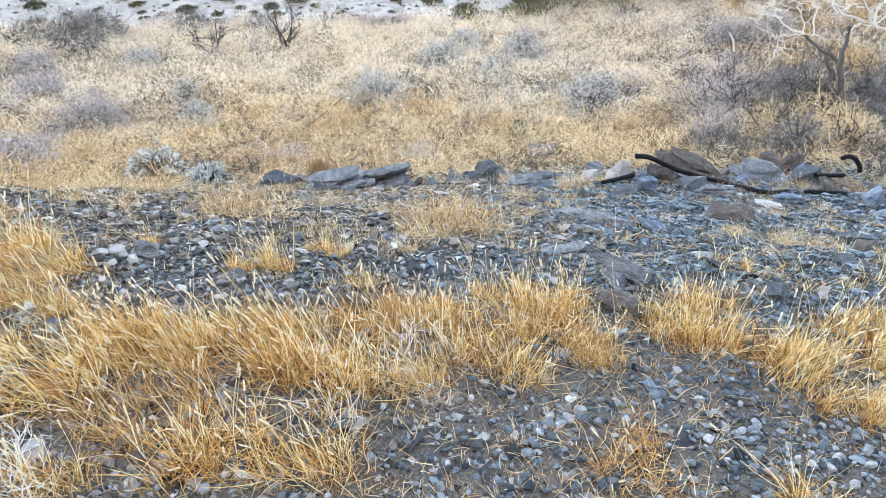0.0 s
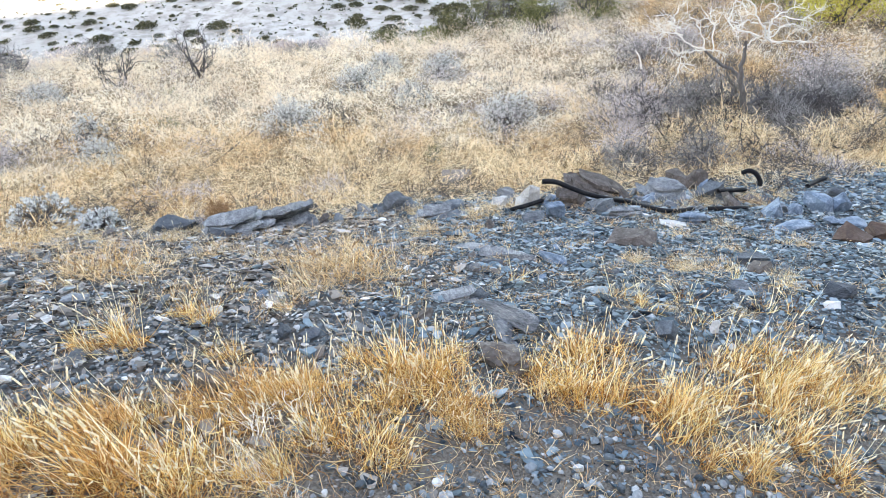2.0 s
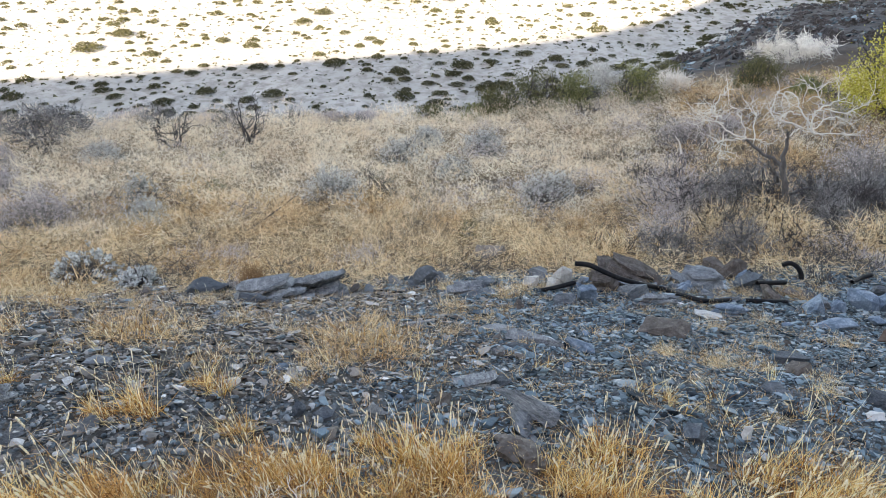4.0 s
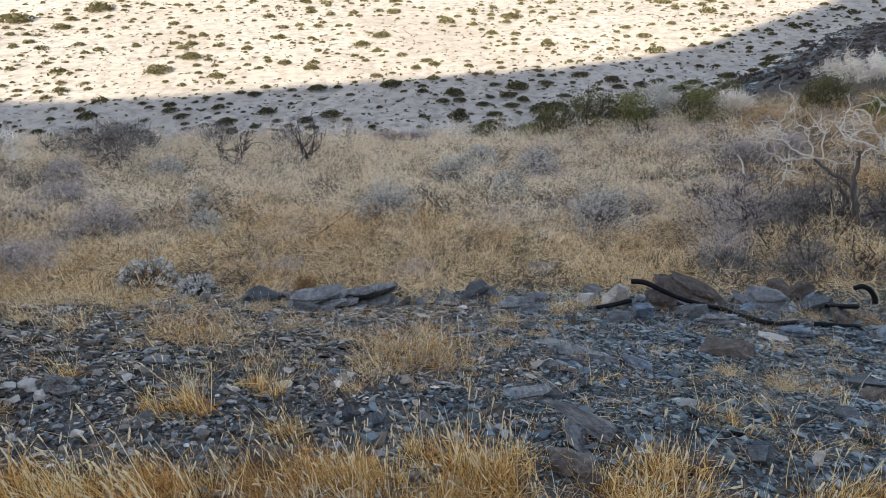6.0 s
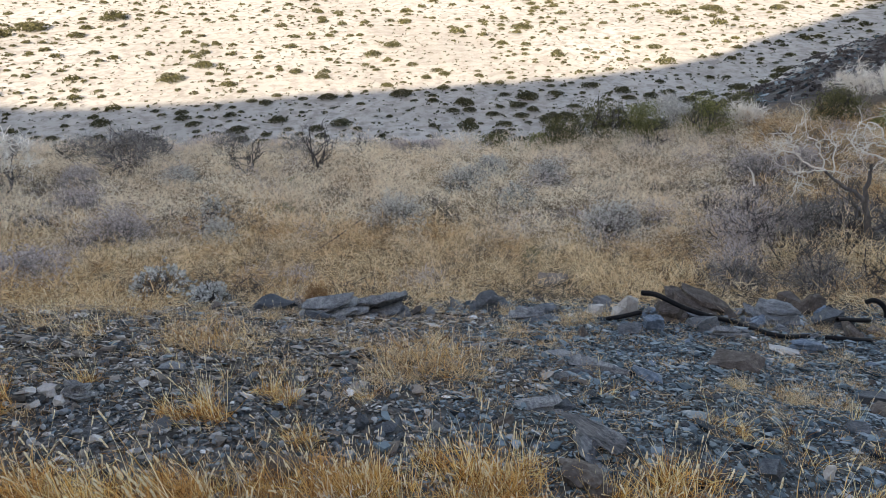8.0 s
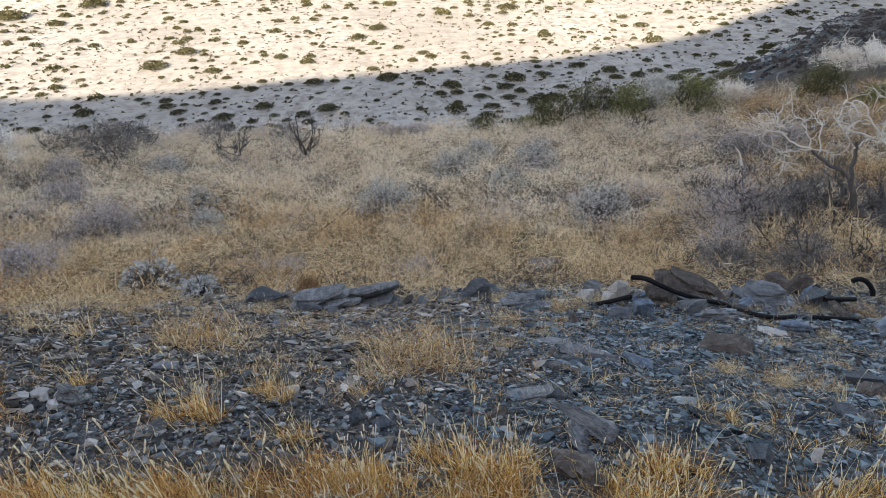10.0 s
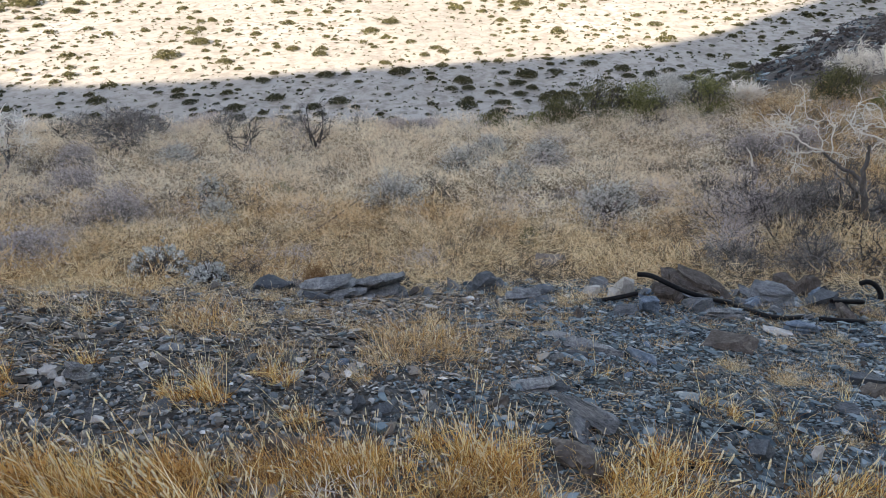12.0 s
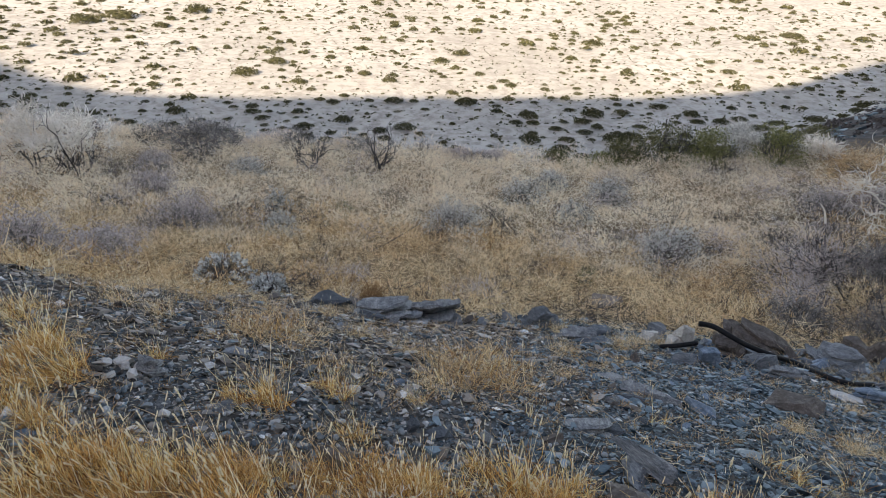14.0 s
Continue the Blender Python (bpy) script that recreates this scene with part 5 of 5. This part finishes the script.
def gravel():
    r = np.random.RandomState(55)

    def spread(n, patchy):
        y = 0.25 + 5.4 * r.rand(n) ** 0.85
        x = r.uniform(-1, 1, n) * (0.85 * y + 1.1)
        keep = y < straw_edge(x) + 0.35
        # bare soil below the grass band
        keep &= r.rand(n) > 0.62 * smooth(1.45, 1.1, y) * smooth(-0.6, 0.2, x)
        keep &= r.rand(n) < 1 - patchy + patchy * smooth(-0.5, 0.4, lumps(x, y, 0.9, 21) + 0.3)
        return x[keep], y[keep]

    x, y = spread(36000, 0.35)
    size = np.exp(r.normal(math.log(0.029), 0.45, len(x))) * (0.7 + 0.13 * y)
    flakes = x, y, np.clip(size, 0.012, 0.11), SHAPES, 0.4, 0.2
    x, y = spread(100000, 0.25)
    size = np.exp(r.normal(math.log(0.0145), 0.35, len(x))) * (0.75 + 0.2 * y)
    chips = x, y, np.clip(size, 0.006, 0.05), CHIPS, 0.5, 0.6
    # bluer where the slate lies bare, tan where soil and straw mix in
    for tan, mat, label in ((False, M_GRAVEL, "loose flaky blue-grey slate gravel with some white chips"), (True, M_TAN_GRAVEL, "loose tan and grey gravel mixed with dry soil")):
        pieces = []
        for x, y, size, *rest in (flakes, chips):
            pick = (r.rand(len(x)) < smooth(0.5, -0.9, x + 0.7 * lumps(x, y, 1.2, 29) - 0.12 * y) * 0.85) == tan
            pieces.append(scattered(r, x[pick], y[pick], size[pick], *rest))
        tagged(mesh_object("gravel", *joined(pieces), mat), label, "gravel", kind="stuff")
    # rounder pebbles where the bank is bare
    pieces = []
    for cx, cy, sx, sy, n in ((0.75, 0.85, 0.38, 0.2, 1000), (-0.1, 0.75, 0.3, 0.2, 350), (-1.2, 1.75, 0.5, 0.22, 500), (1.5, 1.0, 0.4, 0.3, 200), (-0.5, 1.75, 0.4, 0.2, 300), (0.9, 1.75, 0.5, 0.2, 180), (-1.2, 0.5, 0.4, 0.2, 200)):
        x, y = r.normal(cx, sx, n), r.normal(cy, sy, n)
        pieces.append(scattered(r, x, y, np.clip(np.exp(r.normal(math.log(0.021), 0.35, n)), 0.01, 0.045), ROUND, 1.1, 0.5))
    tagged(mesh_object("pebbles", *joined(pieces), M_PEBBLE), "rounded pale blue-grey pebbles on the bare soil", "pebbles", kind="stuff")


gravel()


def straw_litter():
    """Loose bits of straw lying about between the stones."""
    r = np.random.RandomState(58)
    n = 26000
    y = 0.3 + 5.2 * r.rand(n) ** 0.9
    x = r.uniform(-1, 1, n) * (0.85 * y + 1.1)
    keep = (y < straw_edge(x) + 0.3) & (r.rand(n) < 0.12 + 0.88 * smooth(0.0, 0.5, lumps(x, y, 1.1, 27) + 0.5 * smooth(3.6, 5.0, y)))
    x, y = x[keep], y[keep]
    m = len(x)
    base = np.stack([x, y, ground_z(x, y) + r.uniform(0.004, 0.022, m)], 1)
    way = unit(r.normal(size=(m, 3)) * (1, 1, 0.22))
    v, f = wiggly(r, base, way, r.uniform(0.02, 0.085, m), 0.3, r.uniform(0.0015, 0.0035, m), 2)
    # flattened straw under the mounds of the slope
    n = 60000
    y = 4.7 + 6.5 * r.rand(n)
    x = r.uniform(-1, 1, n) * (0.8 * y + 1.5)
    keep = y > straw_edge(x) - 0.1
    x, y = x[keep], y[keep]
    m = len(x)
    base = np.stack([x, y, ground_z(x, y) + r.uniform(0.0, 0.03, m)], 1)
    flat = wiggly(r, base, unit(r.normal(size=(m, 3)) * (1, 1, 0.3) + (0, 0, 0.15)), r.uniform(0.05, 0.16, m), 0.4, r.uniform(0.003, 0.008, m), 2)
    v, f = joined([(v, f), flat])
    return tagged(mesh_object("straw_litter", v, f, M_STRAW), "loose bits of pale straw lying on the gravel and under the dry grass", "straw litter", kind="stuff")


straw_litter()


def stubble():
    """Sparse wisps of short dry stems between the stones, and lone stalks."""
    r = np.random.RandomState(59)
    x, y = r.uniform(-2.6, 3.4, 1800), r.uniform(1.6, 5.1, 1800)
    chance = 0.28 + 0.7 * smooth(0.0, 0.45, lumps(x, y, 1.0, 47)) + 0.45 * np.exp(-(((x + 0.5) / 0.9) ** 2) - (((y - 3.1) / 1.1) ** 2)) + 0.3 * smooth(4.2, 5.0, y)
    keep = (y < straw_edge(x) + 0.1) & (r.rand(len(x)) < chance)
    x, y = np.concatenate([x[keep], r.uniform(-1.4, 2.0, 420)]), np.concatenate([y[keep], r.uniform(0.5, 1.6, 420)])
    per = 24
    n = len(x) * per
    cx, cy = np.repeat(x, per) + r.normal(0, 0.028, n), np.repeat(y, per) + r.normal(0, 0.028, n)
    size = np.repeat(r.uniform(0.5, 1.3, len(x)), per)
    base = np.stack([cx, cy, ground_z(cx, cy)], 1)
    v, f = wiggly(r, base, unit(r.normal(0, 0.55, (n, 3)) + (0, 0, 1)), size * r.uniform(0.025, 0.075, n), 0.45, r.uniform(0.0014, 0.0028, n), 3)
    tagged(mesh_object("dry_stubble", v, f, M_TAN), "thin tan wisps of dry stubble between the stones", "dry stubble", kind="stuff")


stubble()


# ---- bushes of the valley floor ----
def scrub_mesh(r, count, size):
    at = dome(r, count, 2.0, 0.62, 0.55)
    at[:, 2] += 0.02
    return leaves(r, at, size * r.uniform(0.6, 1.4, count), 0.2)


def valley():
    r = np.random.RandomState(66)
    models = []
    for n in range(6):
        ob = thing("desert_bush", (0, 0, -80), "low dark rounded desert bush on pale sand", "desert bush", "desert bushes in the valley")
        tagged(mesh_object("foliage", *scrub_mesh(r, 620, 0.15), M_SCRUB, ob), kind="stuff")
        out = []
        for k in range(5):
            grow(r, (0, 0, 0), (r.normal(), r.normal(), 0.7), 0.5, 0.03, 1, out, 0.3, 2, 3)
        tagged(mesh_object("branchwork", *limbs(out, 3), M_BARK, ob), kind="stuff")
        models.append(ob)
    taken = np.array(BUSHES)[:, :3]
    spots = list(map(tuple, taken))
    grid = {}

    def free(x, y, gap):
        for a in range(int(x // 3) - 1, int(x // 3) + 2):
            for b in range(int(y // 3) - 1, int(y // 3) + 2):
                if any(math.hypot(x - u, y - w) < gap + s for u, w, s in grid.get((a, b), ())):
                    return False
        return True

    for x, y, s in spots:
        grid.setdefault((int(x // 3), int(y // 3)), []).append((x, y, s))
    tries = 0
    while len(spots) < 1900 and tries < 45000:
        tries += 1
        y = 55 + 85 * r.rand() ** 1.1
        x = r.uniform(-0.92, 0.95) * y
        if x > 11.5 + 0.62 * (y - 22) - 5 and y < 78:
            continue
        if lumps(np.array(x), np.array(y), 22, 31) < -0.28 and r.rand() < 0.85:
            continue
        s = float(np.clip(np.exp(r.normal(math.log(0.46), 0.45)), 0.18, 1.4))
        if free(x, y, s * 0.9 + 0.25):
            grid.setdefault((int(x // 3), int(y // 3)), []).append((x, y, s))
            spots.append((x, y, s))
    rest = spots[len(taken):]
    rest.sort(key=lambda q: abs(q[0]) + 1.5 * (q[1] - 55))
    things = spots[: len(taken)] + rest[: 290 - len(taken)]
    for x, y, s in things:
        copy_thing(models[r.randint(6)], pose(*on_ground(x, y, 0.04), 0, 0, r.uniform(0, 360)) @ Matrix.Diagonal((s * r.uniform(0.9, 1.25), s * r.uniform(0.9, 1.25), s * r.uniform(0.7, 1.1), 1)))
    for m in models:
        for o in (*m.children_recursive, m):
            bpy.data.objects.remove(o)
    pieces = []
    for x, y, s in rest[290 - len(taken):]:
        v, f = scrub_mesh(r, 130, 0.32)
        pieces.append((v * (s, s, s * 0.95) + on_ground(x, y, 0.03), f))
    n = 8000
    y = 55 + 75 * r.rand(n)
    x = r.uniform(-0.92, 0.95, n) * y
    z = ground_z(x, y)
    for a, b, c in zip(x, y, z):
        if a > 11.5 + 0.62 * (b - 22) - 5 and b < 78:
            continue
        v, f = scrub_mesh(r, 6, 1.0)
        pieces.append((v * r.uniform(0.07, 0.24) + (a, b, c), f))
    ob = mesh_object("valley_scrub", *joined(pieces), M_SCRUB)
    tagged(ob, "scattered low dry scrub on the sandy valley floor", "scrub", kind="stuff")
    # dark scrub and stones over the spur
    pieces = []
    n = 1500
    y = r.uniform(25, 76, n)
    x = 11.5 + 0.62 * (y - 22) + r.uniform(-5, 34, n)
    for a, b in zip(x, y):
        s = float(np.clip(np.exp(r.normal(math.log(0.2), 0.5)), 0.08, 0.6))
        v, f = scrub_mesh(r, 34, 0.5)
        pieces.append((v * (s, s, s) + on_ground(a, b, 0.03), f))
    ob = mesh_object("spur_scrub", *joined(pieces), M_BARK)
    tagged(ob, "dark dry scrub covering the stony spur", "scrub", kind="stuff")


def spur_stones():
    r = np.random.RandomState(67)
    n = 3200
    y = r.uniform(24, 74, n)
    x = 11.5 + 0.62 * (y - 22) + r.uniform(-4, 30, n)
    size = np.clip(np.exp(r.normal(math.log(0.22), 0.5, n)), 0.08, 0.8)
    tagged(mesh_object("spur_stones", *scattered(r, x, y, size, CHIPS, 0.4, 0.4), M_GRAVEL), "loose grey stones strewn over the spur", "stones", kind="stuff")


BUSHES = (
    (-5.4, 70.8, 1.04), (-13.2, 70.1, 1.05), (8.0, 69.0, 1.18), (11.2, 70.3, 0.83), (-17.1, 63.4, 0.85), (1.6, 61.6, 1.14), (12.3, 66.0, 0.62), (-1.9, 68.2, 0.59), (-9.4, 68.0, 0.48), (-22.6, 62.5, 0.51),
    (-25.2, 74.5, 0.92), (-30.2, 81.2, 1.07), (-61.7, 100.1, 1.97), (-53.6, 96.7, 1.18), (-52.2, 106.1, 2.0), (-65.3, 96.2, 2.0), (-59.9, 83.8, 0.83), (-32.1, 75.7, 1.68), (-14.9, 76.4, 0.93), (-18.3, 78.2, 0.85),
    (3.2, 76.7, 0.59), (-10.0, 85.8, 1.02), (-7.8, 89.3, 1.28), (10.3, 98.7, 1.46), (41.3, 110.3, 1.74), (26.4, 87.8, 1.07), (24.5, 67.7, 1.13), (26.8, 69.8, 0.99), (9.6, 62.6, 1.3), (11.2, 62.9, 1.2))
valley()
spur_stones()

# ---- single stones of the gravel ----
r = np.random.RandomState(88)
stone_meshes = []
for n in range(10):
    v, f = stone_shape(r, (1.0, r.uniform(0.55, 0.85), r.uniform(0.15, 0.4)), 12, 5.0)
    ob = mesh_object("stone", v, f, (M_PALE_ROCK, M_SLATE, M_SLATE, M_BROWN_ROCK, M_LIGHT_SLATE, M_SLATE, M_SLATE, M_SLATE, M_BROWN_ROCK, M_LIGHT_SLATE)[n])
    stone_meshes.append(ob.data)
    bpy.data.objects.remove(ob)
for n in range(290):
    y = 0.5 + 4.7 * r.rand()
    x = r.uniform(-1, 1) * (0.75 * y + 0.7)
    if y > float(straw_edge(x)):
        continue
    s = float(np.clip(np.exp(r.normal(math.log(0.075), 0.35)), 0.045, 0.17)) * min(1.0, 0.45 + 0.2 * y)
    ob = new("stone", stone_meshes[r.randint(10)])
    ob.parent = ground
    ob.matrix_basis = pose(x, y, float(ground_z(x, y)) + s * 0.06, r.uniform(-14, 14) - 15, r.uniform(-14, 14), r.uniform(0, 360)) @ Matrix.Scale(s, 4)
